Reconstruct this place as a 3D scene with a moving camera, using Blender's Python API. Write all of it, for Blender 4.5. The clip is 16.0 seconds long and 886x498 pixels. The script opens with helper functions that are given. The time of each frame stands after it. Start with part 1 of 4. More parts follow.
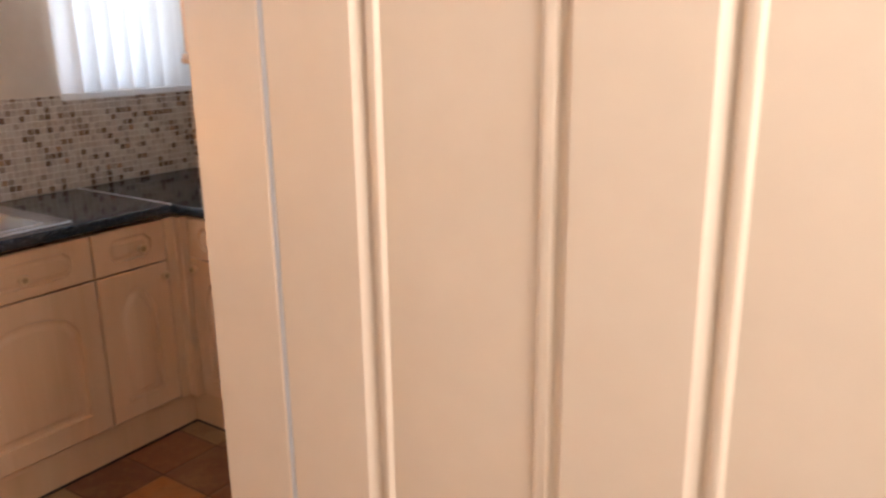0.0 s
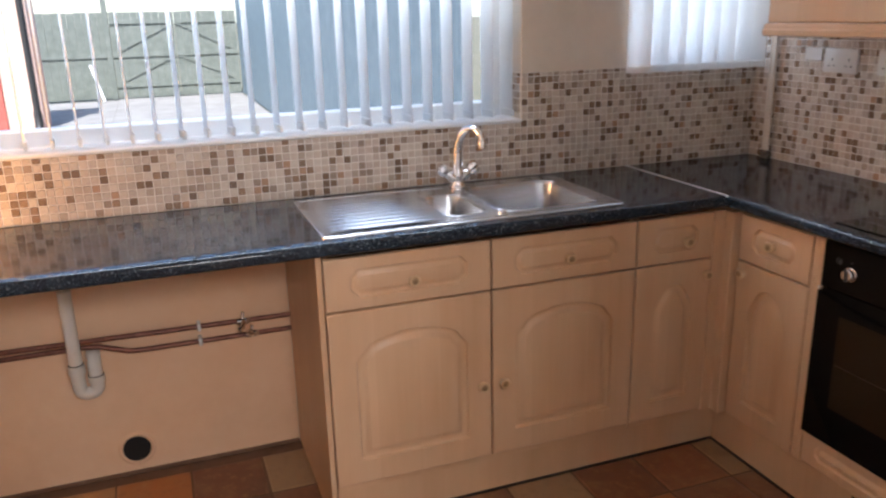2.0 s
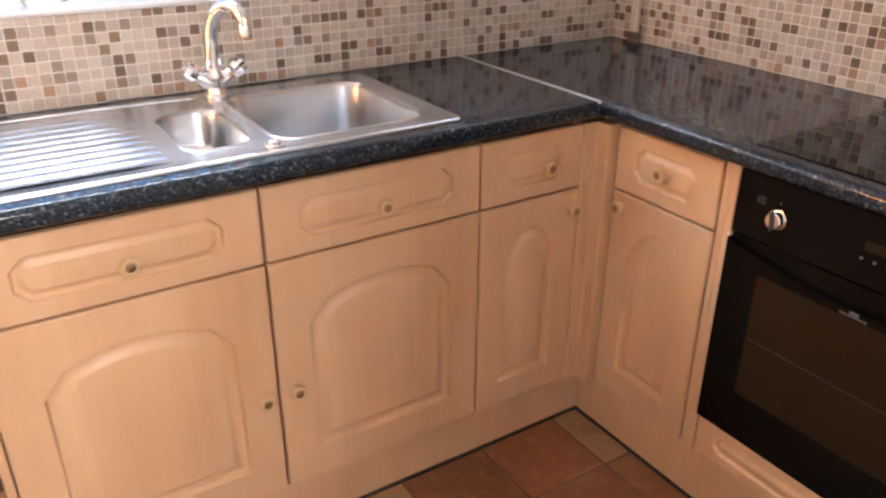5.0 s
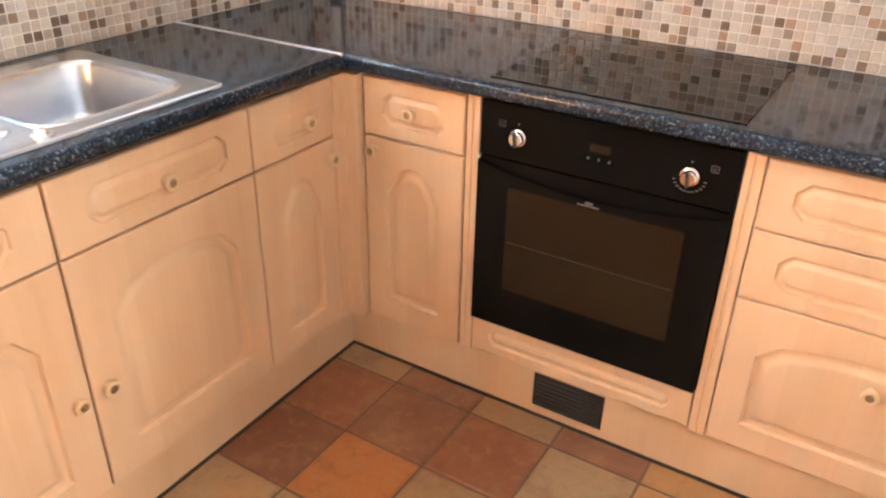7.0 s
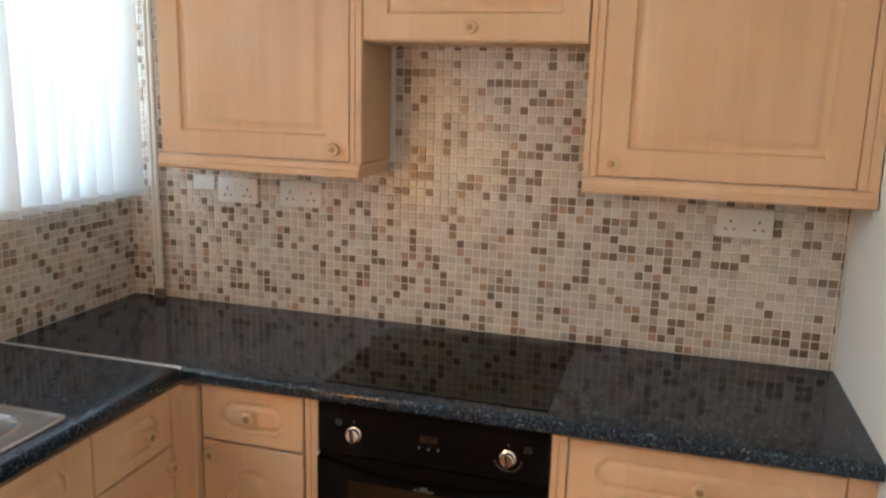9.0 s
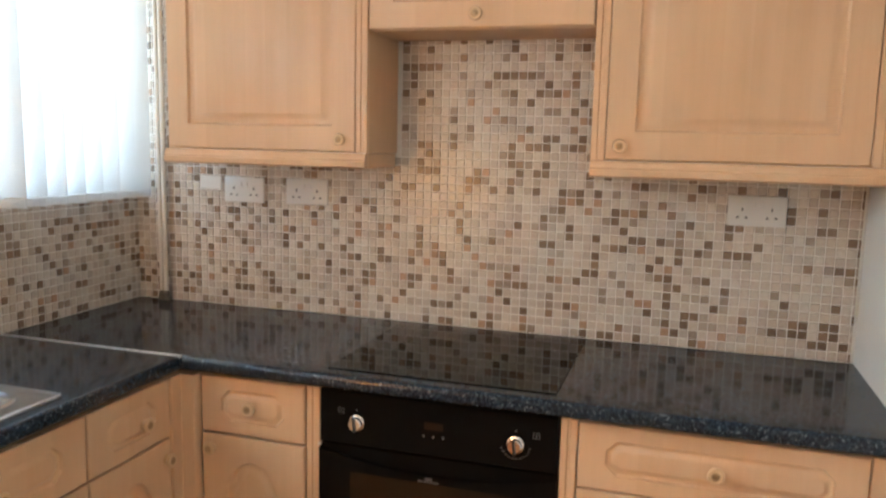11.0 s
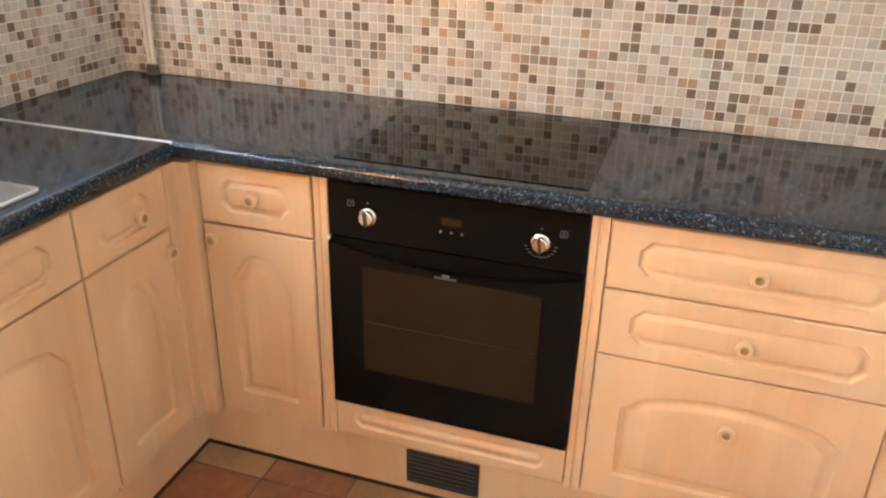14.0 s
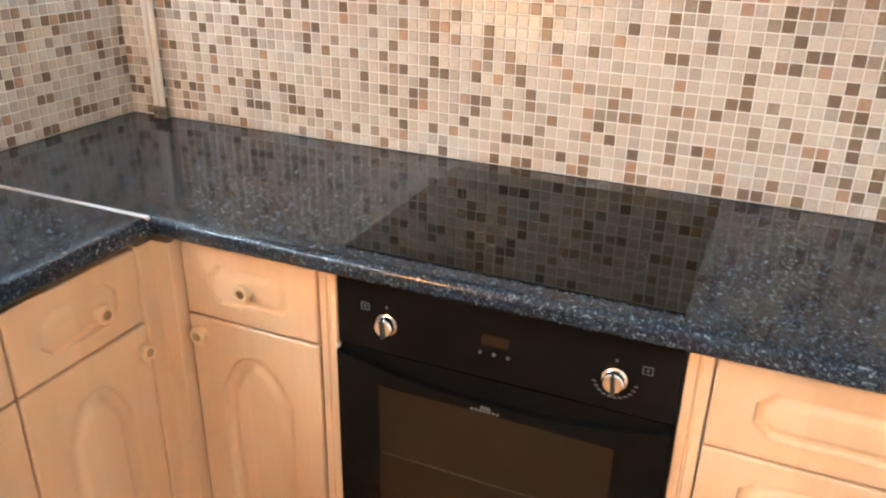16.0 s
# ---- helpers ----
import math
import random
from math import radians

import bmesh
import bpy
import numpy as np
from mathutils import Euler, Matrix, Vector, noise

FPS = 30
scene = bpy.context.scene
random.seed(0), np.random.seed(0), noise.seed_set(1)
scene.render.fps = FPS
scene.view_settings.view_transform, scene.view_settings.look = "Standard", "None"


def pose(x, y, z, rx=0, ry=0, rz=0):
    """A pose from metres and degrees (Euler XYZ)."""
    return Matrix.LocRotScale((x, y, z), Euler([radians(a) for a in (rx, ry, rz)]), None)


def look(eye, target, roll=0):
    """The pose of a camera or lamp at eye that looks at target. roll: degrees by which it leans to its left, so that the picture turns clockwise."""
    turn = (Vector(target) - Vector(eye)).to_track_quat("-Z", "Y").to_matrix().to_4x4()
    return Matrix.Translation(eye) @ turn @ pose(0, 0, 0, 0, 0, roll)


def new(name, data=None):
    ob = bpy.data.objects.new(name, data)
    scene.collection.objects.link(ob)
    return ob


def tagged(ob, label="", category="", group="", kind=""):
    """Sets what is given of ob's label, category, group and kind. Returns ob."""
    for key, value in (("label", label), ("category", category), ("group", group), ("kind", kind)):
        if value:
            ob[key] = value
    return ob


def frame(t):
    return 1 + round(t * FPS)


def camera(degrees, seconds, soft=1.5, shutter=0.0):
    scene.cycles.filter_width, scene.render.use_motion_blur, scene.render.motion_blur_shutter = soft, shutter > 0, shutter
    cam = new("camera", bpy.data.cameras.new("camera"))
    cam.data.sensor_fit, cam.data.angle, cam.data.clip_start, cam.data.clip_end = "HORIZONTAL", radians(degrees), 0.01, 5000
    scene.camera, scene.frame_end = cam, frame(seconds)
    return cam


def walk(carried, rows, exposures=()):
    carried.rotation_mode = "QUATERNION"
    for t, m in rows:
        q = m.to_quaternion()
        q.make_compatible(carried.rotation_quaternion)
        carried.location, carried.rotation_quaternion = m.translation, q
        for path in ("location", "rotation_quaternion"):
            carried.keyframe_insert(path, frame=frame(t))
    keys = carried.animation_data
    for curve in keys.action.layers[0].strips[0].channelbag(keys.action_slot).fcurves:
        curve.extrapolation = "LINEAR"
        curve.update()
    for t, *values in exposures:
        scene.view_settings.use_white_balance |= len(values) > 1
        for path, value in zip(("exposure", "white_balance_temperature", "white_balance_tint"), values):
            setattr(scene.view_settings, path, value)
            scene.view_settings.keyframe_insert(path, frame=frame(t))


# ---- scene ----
cam = camera(59.1, 16.0, 2.3, 0.5)
PATH = [
    (0, (3.015, -2.363, 1.51), (1.928, -0.772, 0.972), -0.8),
    (0.5, (2.958, -2.283, 1.508), (1.653, -0.87, 0.959), -0.9),
    (1, (2.913, -2.246, 1.48), (1.298, -1.197, 0.944), -1.6),
    (1.5, (2.777, -2.304, 1.488), (1.022, -1.523, 0.93), -1.5),
    (2, (2.605, -2.306, 1.494), (0.803, -1.657, 0.919), -1.4),
    (2.5, (2.43, -2.224, 1.482), (0.629, -1.592, 0.884), -1.3),
    (3, (2.245, -2.078, 1.485), (0.45, -1.455, 0.862), -1.2),
    (3.2, (2.2, -2.059, 1.479), (0.41, -1.432, 0.844), -1.1),
    (5.3, (1.846, -1.85, 1.367), (0.369, -0.836, 0.476), 0.2),
    (5.5, (1.799, -1.883, 1.359), (0.359, -0.828, 0.459), 0.2),
    (6, (1.714, -1.977, 1.377), (0.546, -0.658, 0.431), 0.9),
    (6.5, (1.769, -2.052, 1.391), (0.789, -0.598, 0.428), 1.3),
    (7, (1.818, -2.123, 1.42), (0.914, -0.618, 0.462), 1.3),
    (7.5, (1.788, -2.253, 1.498), (0.97, -0.668, 0.593), 1.6),
    (8, (1.784, -2.303, 1.582), (1.161, -0.546, 0.859), 1.7),
    (8.5, (1.784, -2.302, 1.641), (1.24, -0.453, 1.105), 1.6),
    (9, (1.802, -2.29, 1.65), (1.257, -0.408, 1.248), 1.5),
    (9.2, (1.816, -2.295, 1.666), (1.267, -0.407, 1.299), 1.4),
    (10.2, (1.826, -2.287, 1.575), (1.262, -0.400, 1.345), 1.3),
    (11.3, (1.817, -2.277, 1.435), (1.229, -0.396, 1.093), 1.1),
    (11.5, (1.792, -2.289, 1.405), (1.23, -0.419, 0.97), 1.4),
    (12, (1.768, -2.297, 1.381), (1.215, -0.474, 0.772), 1.4),
    (12.5, (1.74, -2.285, 1.384), (1.198, -0.5, 0.66), 1.5),
    (13, (1.739, -2.2, 1.41), (1.208, -0.448, 0.605), 1.6),
    (13.5, (1.736, -2.138, 1.463), (1.203, -0.402, 0.625), 1.5),
    (14, (1.743, -2.078, 1.47), (1.192, -0.351, 0.625), 1.4),
    (14.5, (1.752, -2.016, 1.474), (1.124, -0.315, 0.63), 1.2),
    (15, (1.676, -1.884, 1.46), (0.997, -0.196, 0.63), 1.3),
    (15.5, (1.657, -1.746, 1.471), (0.969, -0.058, 0.65), 1.3),
    (16, (1.634, -1.63, 1.459), (0.92, 0.052, 0.646), 1.2),
]
EXPOSURES = [(0, 1.46, 6450, 16), (0.5, 1.20, 6250, 16), (1.0, 0.88, 6000, 15), (1.5, 1.05, 5950, 14), (2.5, 1.50, 5900, 13), (3.2, 1.62, 6000, 13),
             (5.3, 2.44, 6250, 15), (7.0, 2.95, 6100, 8), (8.0, 2.80, 6000, 2), (8.5, 2.12, 6000, 1), (9.0, 1.72, 6000, 1), (11.4, 2.06, 6000, 1),
             (12.0, 2.52, 6000, 1), (12.5, 2.66, 6000, 1), (14.5, 2.88, 5950, 1), (16.0, 3.03, 5850, 1)]
walk(cam, [(t, look(eye, target, roll)) for t, eye, target, roll in PATH], EXPOSURES)
from mathutils.geometry import tessellate_polygon
# ---- world, sun, lights ----
world = bpy.data.worlds.new("world")
scene.world = world
world.use_nodes = True
wn = world.node_tree
sky = wn.nodes.new("ShaderNodeTexSky")
sky.sky_type = "NISHITA"
sky.sun_disc = False
sky.sun_elevation = radians(51)
sky.sun_rotation = radians(103)
wn.links.new(sky.outputs["Color"], wn.nodes["Background"].inputs["Color"])
wn.nodes["Background"].inputs["Strength"].default_value = 0.15
sun = new("sun", bpy.data.lights.new("sun", "SUN"))
sun.data.energy, sun.data.angle, sun.data.color = 4.4, radians(0.5), (1.0, 0.95, 0.87)
sun.matrix_world = look((5, -1.2, 6.5), (0, 0, 0))


def area_lamp(name, m, sx, sy, watts, colour):
    lamp = new(name, bpy.data.lights.new(name, "AREA"))
    lamp.data.shape, lamp.data.size, lamp.data.size_y = "RECTANGLE", sx, sy
    lamp.data.energy, lamp.data.color = watts, colour
    lamp.matrix_world = m
    return lamp


# daylight in the small side window and the wide window, plus two added hall lamps
area_lamp("side_window_daylight", look((-0.14, -0.31, 1.70), (1, -0.31, 1.6)), 0.54, 0.8, 1.6, (0.80, 0.90, 1.0))
# unseen lamp added high in the closed hall to light the west fronts
area_lamp("hall_fill", look((3.72, -2.06, 2.15), (0.4, -2.0, 0.5)), 0.7, 0.4, 13.5, (1.0, 0.94, 0.88))
# weak unseen fill added at the hall's solid south wall; no door there
area_lamp("hall_south_fill", look((3.05, -3.39, 1.4), (2.3, -1.0, 0.7)), 1.1, 1.5, 0.3, (1.0, 0.90, 0.80))
area_lamp("sink_window_daylight", look((-0.126, -1.99, 1.84), (1.0, -1.99, 1.60)), 1.8, 0.36, 13.0, (0.84, 0.93, 1.0))


# ---- materials ----
def material(name, rough=0.5, metal=0.0, colour=(0.8, 0.8, 0.8), spec=0.5, coat=0.0):
    m = bpy.data.materials.new(name)
    m.use_nodes = True
    b = m.node_tree.nodes["Principled BSDF"]
    b.inputs["Base Color"].default_value = (*colour, 1)
    b.inputs["Roughness"].default_value = rough
    b.inputs["Metallic"].default_value = metal
    b.inputs["Specular IOR Level"].default_value = spec
    b.inputs["Coat Weight"].default_value = coat
    b.inputs["Coat Roughness"].default_value = 0.08
    return m, m.node_tree, b


def node(tree, kind, ins=(), **attrs):
    n = tree.nodes.new(kind)
    for k, v in attrs.items():
        setattr(n, k, v)
    for k, v in dict(ins).items():
        if isinstance(v, bpy.types.NodeSocket):
            tree.links.new(v, n.inputs[k])
        else:
            n.inputs[k].default_value = v
    return n


def ramp(tree, fac, stops, interpolation="LINEAR"):
    r = node(tree, "ShaderNodeValToRGB", {"Fac": fac})
    r.color_ramp.interpolation = interpolation
    e = r.color_ramp.elements
    while len(e) < len(stops):
        e.new(0.5)
    for i, (p, c) in enumerate(stops):
        e[i].position, e[i].color = p, (*c, 1)
    return r.outputs["Color"]


def coords(tree, scale=(1, 1, 1), which="Object"):
    tc = node(tree, "ShaderNodeTexCoord")
    return node(tree, "ShaderNodeMapping", {"Vector": tc.outputs[which], "Scale": scale}).outputs["Vector"]


def noise_tex(tree, vec, scale, detail=4.0, rough=0.55):
    return node(tree, "ShaderNodeTexNoise", {"Vector": vec, "Scale": scale, "Detail": detail, "Roughness": rough}).outputs["Fac"]


def mixed(tree, fac, a, b, mode="MIX"):
    n = node(tree, "ShaderNodeMix", data_type="RGBA", blend_type=mode)
    for i, v in ((0, fac), (6, a), (7, b)):
        if isinstance(v, bpy.types.NodeSocket):
            tree.links.new(v, n.inputs[i])
        elif i == 0:
            n.inputs[0].default_value = v
        else:
            n.inputs[i].default_value = (*v, 1)
    return n.outputs[2]


def bump(tree, b, height, strength=0.2, distance=0.002):
    n = node(tree, "ShaderNodeBump", {"Height": height, "Strength": strength, "Distance": distance})
    tree.links.new(n.outputs["Normal"], b.inputs["Normal"])


def wood_material(name, light, dark, rough=0.38):
    m, t, b = material(name, rough, spec=0.45)
    staves = node(t, "ShaderNodeTexWhiteNoise", {"W": node(t, "ShaderNodeMath", {0: node(t, "ShaderNodeMath", {0: node(t, "ShaderNodeSeparateXYZ", {"Vector": coords(t)}).outputs["X"], 1: 15.0}, operation="MULTIPLY").outputs[0]}, operation="FLOOR").outputs[0]}, noise_dimensions="1D").outputs["Value"]
    grain = noise_tex(t, coords(t, (42, 42, 1.6)), 1.0, 6, 0.6)
    cloud = noise_tex(t, coords(t, (5, 5, 1.2)), 1.0, 3)
    fleck = noise_tex(t, coords(t, (160, 160, 9)), 1.0, 3)
    f = node(t, "ShaderNodeMath", {0: staves, 1: 0.12}, operation="MULTIPLY").outputs[0]
    f = node(t, "ShaderNodeMath", {0: grain, 1: 0.24, 2: f}, operation="MULTIPLY_ADD").outputs[0]
    f = node(t, "ShaderNodeMath", {0: cloud, 1: 0.74, 2: f}, operation="MULTIPLY_ADD").outputs[0]
    f = node(t, "ShaderNodeMath", {0: fleck, 1: 0.07, 2: f}, operation="MULTIPLY_ADD").outputs[0]
    t.links.new(ramp(t, f, [(0.42, light), (0.62, tuple((p * 0.65 + q * 0.35) for p, q in zip(light, dark))), (0.9, dark)]), b.inputs["Base Color"])
    bump(t, b, fleck, 0.05, 0.0006)
    return m


M_WOOD = wood_material("maple_effect", (0.735, 0.495, 0.305), (0.60, 0.36, 0.195))
M_WOOD_PLAIN = wood_material("maple_effect_carcass", (0.705, 0.465, 0.278), (0.57, 0.342, 0.182), 0.45)


def granite_material():
    m, t, b = material("black_granite_laminate", 0.12, spec=0.38)
    v = coords(t)
    warp = node(t, "ShaderNodeTexNoise", {"Vector": v, "Scale": 90.0, "Detail": 3.0}).outputs["Color"]
    wv = node(t, "ShaderNodeVectorMath", {0: v, 1: node(t, "ShaderNodeVectorMath", {0: warp, "Scale": 0.014}, operation="SCALE").outputs[0]}, operation="ADD").outputs[0]
    big = node(t, "ShaderNodeTexVoronoi", {"Vector": wv, "Scale": 250.0}).outputs["Color"]
    small = node(t, "ShaderNodeTexVoronoi", {"Vector": wv, "Scale": 420.0}).outputs["Color"]
    f1 = node(t, "ShaderNodeSeparateColor", {"Color": big}).outputs[0]
    f2 = node(t, "ShaderNodeSeparateColor", {"Color": small}).outputs[1]
    d = noise_tex(t, v, 22.0, 3)
    col = ramp(t, f1, [(0.0, (0.008, 0.013, 0.021)), (0.45, (0.013, 0.021, 0.033)), (0.68, (0.020, 0.032, 0.048)), (0.84, (0.034, 0.053, 0.073)), (0.955, (0.13, 0.17, 0.20))], "CONSTANT")
    col2 = ramp(t, f2, [(0.0, (0, 0, 0)), (0.80, (0.018, 0.028, 0.040)), (0.96, (0.10, 0.135, 0.16))], "CONSTANT")
    col = mixed(t, 1.0, col, col2, "ADD")
    t.links.new(mixed(t, d, col, mixed(t, 0.5, col, (0.010, 0.014, 0.022))), b.inputs["Base Color"])
    t.links.new(ramp(t, d, [(0.3, (0.08, 0.08, 0.08)), (0.8, (0.13, 0.13, 0.13))]), b.inputs["Roughness"])
    return m


M_GRANITE = granite_material()


def mosaic_material(island):
    m, t, b = material("mosaic_stone" + ("_field" if island else ""), 0.32, spec=0.5)
    src = node(t, "ShaderNodeNewGeometry").outputs["Random Per Island"] if island else node(t, "ShaderNodeObjectInfo").outputs["Random"]
    tone = ramp(t, src, [(0.0, (0.60, 0.53, 0.455)), (0.12, (0.55, 0.475, 0.41)), (0.24, (0.64, 0.58, 0.51)), (0.36, (0.57, 0.485, 0.405)),
                         (0.47, (0.61, 0.525, 0.45)), (0.58, (0.51, 0.445, 0.385)), (0.67, (0.46, 0.385, 0.315)), (0.745, (0.44, 0.285, 0.190)), (0.77, (0.34, 0.270, 0.215)),
                         (0.83, (0.235, 0.165, 0.112)), (0.89, (0.195, 0.136, 0.095)), (0.95, (0.30, 0.205, 0.140))], "CONSTANT")
    v = coords(t)
    n1 = noise_tex(t, v, 120.0, 5, 0.7)
    n2 = noise_tex(t, v, 9.0, 3)
    col = mixed(t, 0.45, tone, ramp(t, n1, [(0.3, (0.35, 0.35, 0.35)), (0.7, (0.65, 0.65, 0.65))]), "OVERLAY")
    col = mixed(t, 0.15, col, ramp(t, n2, [(0.3, (0.4, 0.38, 0.36)), (0.7, (0.6, 0.6, 0.6))]), "OVERLAY")
    t.links.new(col, b.inputs["Base Color"])
    t.links.new(ramp(t, n1, [(0.2, (0.15, 0.15, 0.15)), (0.8, (0.32, 0.32, 0.32))]), b.inputs["Roughness"])
    bump(t, b, n1, 0.25, 0.001)
    return m


M_MOSAIC, M_MOSAIC_FIELD = mosaic_material(False), mosaic_material(True)


def speckled(name, c1, c2, scale, rough, bump_strength=0.1, bump_scale=None, spec=0.5):
    m, t, b = material(name, rough, spec=spec)
    v = coords(t)
    a, c = noise_tex(t, v, scale, 4), noise_tex(t, v, scale * 9, 4)
    f = node(t, "ShaderNodeMath", {0: a, 1: 0.7, 2: node(t, "ShaderNodeMath", {0: c, 1: 0.3}, operation="MULTIPLY").outputs[0]}, operation="MULTIPLY_ADD").outputs[0]
    t.links.new(ramp(t, f, [(0.35, c1), (0.65, c2)]), b.inputs["Base Color"])
    bump(t, b, noise_tex(t, v, bump_scale or scale * 20, 4), bump_strength, 0.002)
    return m


M_GROUT = speckled("cream_grout", (0.80, 0.76, 0.70), (0.85, 0.82, 0.77), 12, 0.8)
M_WALL = speckled("white_wall_paint", (0.74, 0.71, 0.66), (0.78, 0.76, 0.71), 1.5, 0.7, 0.12, 60)
M_WALL_ROUGH = speckled("old_cream_wall_paint", (0.68, 0.60, 0.50), (0.75, 0.67, 0.57), 2.5, 0.75, 0.25, 30)
M_PEACH = speckled("peach_wall_paint", (0.77, 0.49, 0.295), (0.82, 0.56, 0.36), 2.5, 0.75, 0.25, 30)
M_CEILING = speckled("white_ceiling_paint", (0.8, 0.8, 0.78), (0.84, 0.84, 0.82), 1.5, 0.85)
M_GLOSS = speckled("cream_gloss_paint", (0.61, 0.485, 0.365), (0.66, 0.53, 0.40), 2.2, 0.36, 0.10, 18)
M_UPVC = material("white_upvc", 0.3, colour=(0.82, 0.83, 0.84))[0]
M_STRIP = material("pale_grey_strip", 0.5, colour=(0.50, 0.50, 0.51))[0]
M_SOCKET = material("white_plastic", 0.28, colour=(0.70, 0.69, 0.66))[0]
M_PIPE_WHITE = speckled("off_white_pipe", (0.66, 0.61, 0.53), (0.74, 0.69, 0.62), 8, 0.45)
M_DARK = material("black_plastic", 0.45, colour=(0.02, 0.018, 0.016))[0]
# near black that stands for the shade inside holes
M_HOLE_SHADE = material("hole_shade_black", 0.9, colour=(0.01, 0.01, 0.01))[0]
M_ENAMEL = material("oven_black_enamel", 0.22, colour=(0.005, 0.005, 0.005), spec=0.10)[0]
M_GLASSBLACK = material("oven_window_glass", 0.09, colour=(0.023, 0.0142, 0.0078), spec=0.22)[0]
M_HOB = material("hob_black_glass", 0.035, colour=(0.006, 0.0065, 0.006), spec=0.12)[0]
M_CHROME = material("chrome", 0.1, 1.0, (0.82, 0.83, 0.85))[0]
M_BRASS = material("aged_brass", 0.3, 1.0, (0.42, 0.29, 0.17))[0]
M_ALU = material("aluminium_strip", 0.35, 0.9, (0.78, 0.79, 0.80))[0]
M_PRINT = material("grey_print", 0.5, colour=(0.13, 0.13, 0.13))[0]
M_DISPLAY = material("display_brown", 0.2, colour=(0.026, 0.015, 0.010))[0]
M_RACK = material("dull_brown_wire", 0.8, colour=(0.045, 0.024, 0.014))[0]
M_VENT = material("brown_black_vent", 0.5, colour=(0.022, 0.016, 0.012))[0]
M_KNOB = material("cream_knob", 0.3, colour=(0.68, 0.47, 0.27))[0]


def steel_material():
    m, t, b = material("brushed_steel", 0.2, 1.0, (0.47, 0.46, 0.455))
    b.inputs["Roughness"].default_value = 0.27
    c = noise_tex(t, coords(t), 7.0, 3)
    t.links.new(ramp(t, c, [(0.3, (0.52, 0.53, 0.55)), (0.7, (0.60, 0.61, 0.63))]), b.inputs["Base Color"])
    return m


M_STEEL = steel_material()


def copper_material():
    m, t, b = material("tarnished_copper", 0.45, 0.55, (0.16, 0.07, 0.045))
    n = noise_tex(t, coords(t), 30.0, 4)
    t.links.new(ramp(t, n, [(0.3, (0.13, 0.05, 0.035)), (0.7, (0.27, 0.12, 0.08))]), b.inputs["Base Color"])
    return m


M_COPPER = copper_material()
M_TARNISH = speckled("tarnished_fitting", (0.035, 0.03, 0.025), (0.22, 0.19, 0.15), 70, 0.5, 0.3, 90)


def terracotta_material():
    m, t, b = material("terracotta_tile", 0.4, spec=0.45)
    src = node(t, "ShaderNodeObjectInfo").outputs["Random"]
    tone = ramp(t, src, [(0.0, (0.424, 0.153, 0.042)), (0.15, (0.201, 0.081, 0.040)), (0.30, (0.460, 0.244, 0.082)), (0.45, (0.269, 0.104, 0.047)),
                         (0.58, (0.356, 0.220, 0.112)), (0.70, (0.230, 0.098, 0.049)), (0.82, (0.390, 0.189, 0.069)), (0.92, (0.310, 0.183, 0.088))], "CONSTANT")
    geo = node(t, "ShaderNodeNewGeometry").outputs["Position"]
    n1, n2, n3 = noise_tex(t, geo, 7.0, 4, 0.6), noise_tex(t, geo, 60.0, 4, 0.6), noise_tex(t, geo, 26.0, 5, 0.62)
    col = mixed(t, ramp(t, n1, [(0.50, (0, 0, 0)), (0.70, (0.45, 0.45, 0.45))]), tone, (0.36, 0.20, 0.09))
    col = mixed(t, ramp(t, n1, [(0.28, (0.5, 0.5, 0.5)), (0.44, (0, 0, 0))]), col, (0.17, 0.065, 0.033))
    col = mixed(t, ramp(t, n3, [(0.54, (0, 0, 0)), (0.70, (0.45, 0.45, 0.45))]), col, (0.42, 0.22, 0.09))
    col = mixed(t, ramp(t, n3, [(0.30, (0.35, 0.35, 0.35)), (0.45, (0, 0, 0))]), col, (0.15, 0.058, 0.027))
    col = mixed(t, 0.22, col, ramp(t, n2, [(0.3, (0.36, 0.36, 0.36)), (0.7, (0.62, 0.62, 0.62))]), "OVERLAY")
    t.links.new(col, b.inputs["Base Color"])
    t.links.new(ramp(t, n2, [(0.2, (0.36, 0.36, 0.36)), (0.8, (0.5, 0.5, 0.5))]), b.inputs["Roughness"])
    bump(t, b, n3, 0.3, 0.003)
    return m


M_TERRA = terracotta_material()
M_FLOORGROUT = speckled("brown_floor_grout", (0.125, 0.064, 0.035), (0.19, 0.105, 0.060), 10, 0.8)


def blind_material():
    m, t, b = material("white_blind_fabric", 0.8, colour=(0.90, 0.91, 0.92))
    tr = node(t, "ShaderNodeBsdfTranslucent", {"Color": (0.95, 0.95, 0.94, 1)})
    mx = node(t, "ShaderNodeMixShader", {0: 0.65, 1: b.outputs[0], 2: tr.outputs[0]})
    t.links.new(mx.outputs[0], t.nodes["Material Output"].inputs["Surface"])
    bump(t, b, noise_tex(t, coords(t, (400, 400, 400)), 1.0, 2), 0.15, 0.0005)
    return m


M_BLIND = blind_material()


def glass_material():
    m, t, b = material("window_glass", 0.0, colour=(1, 1, 1))
    b.inputs["Transmission Weight"].default_value = 1.0
    b.inputs["IOR"].default_value = 1.02
    return m


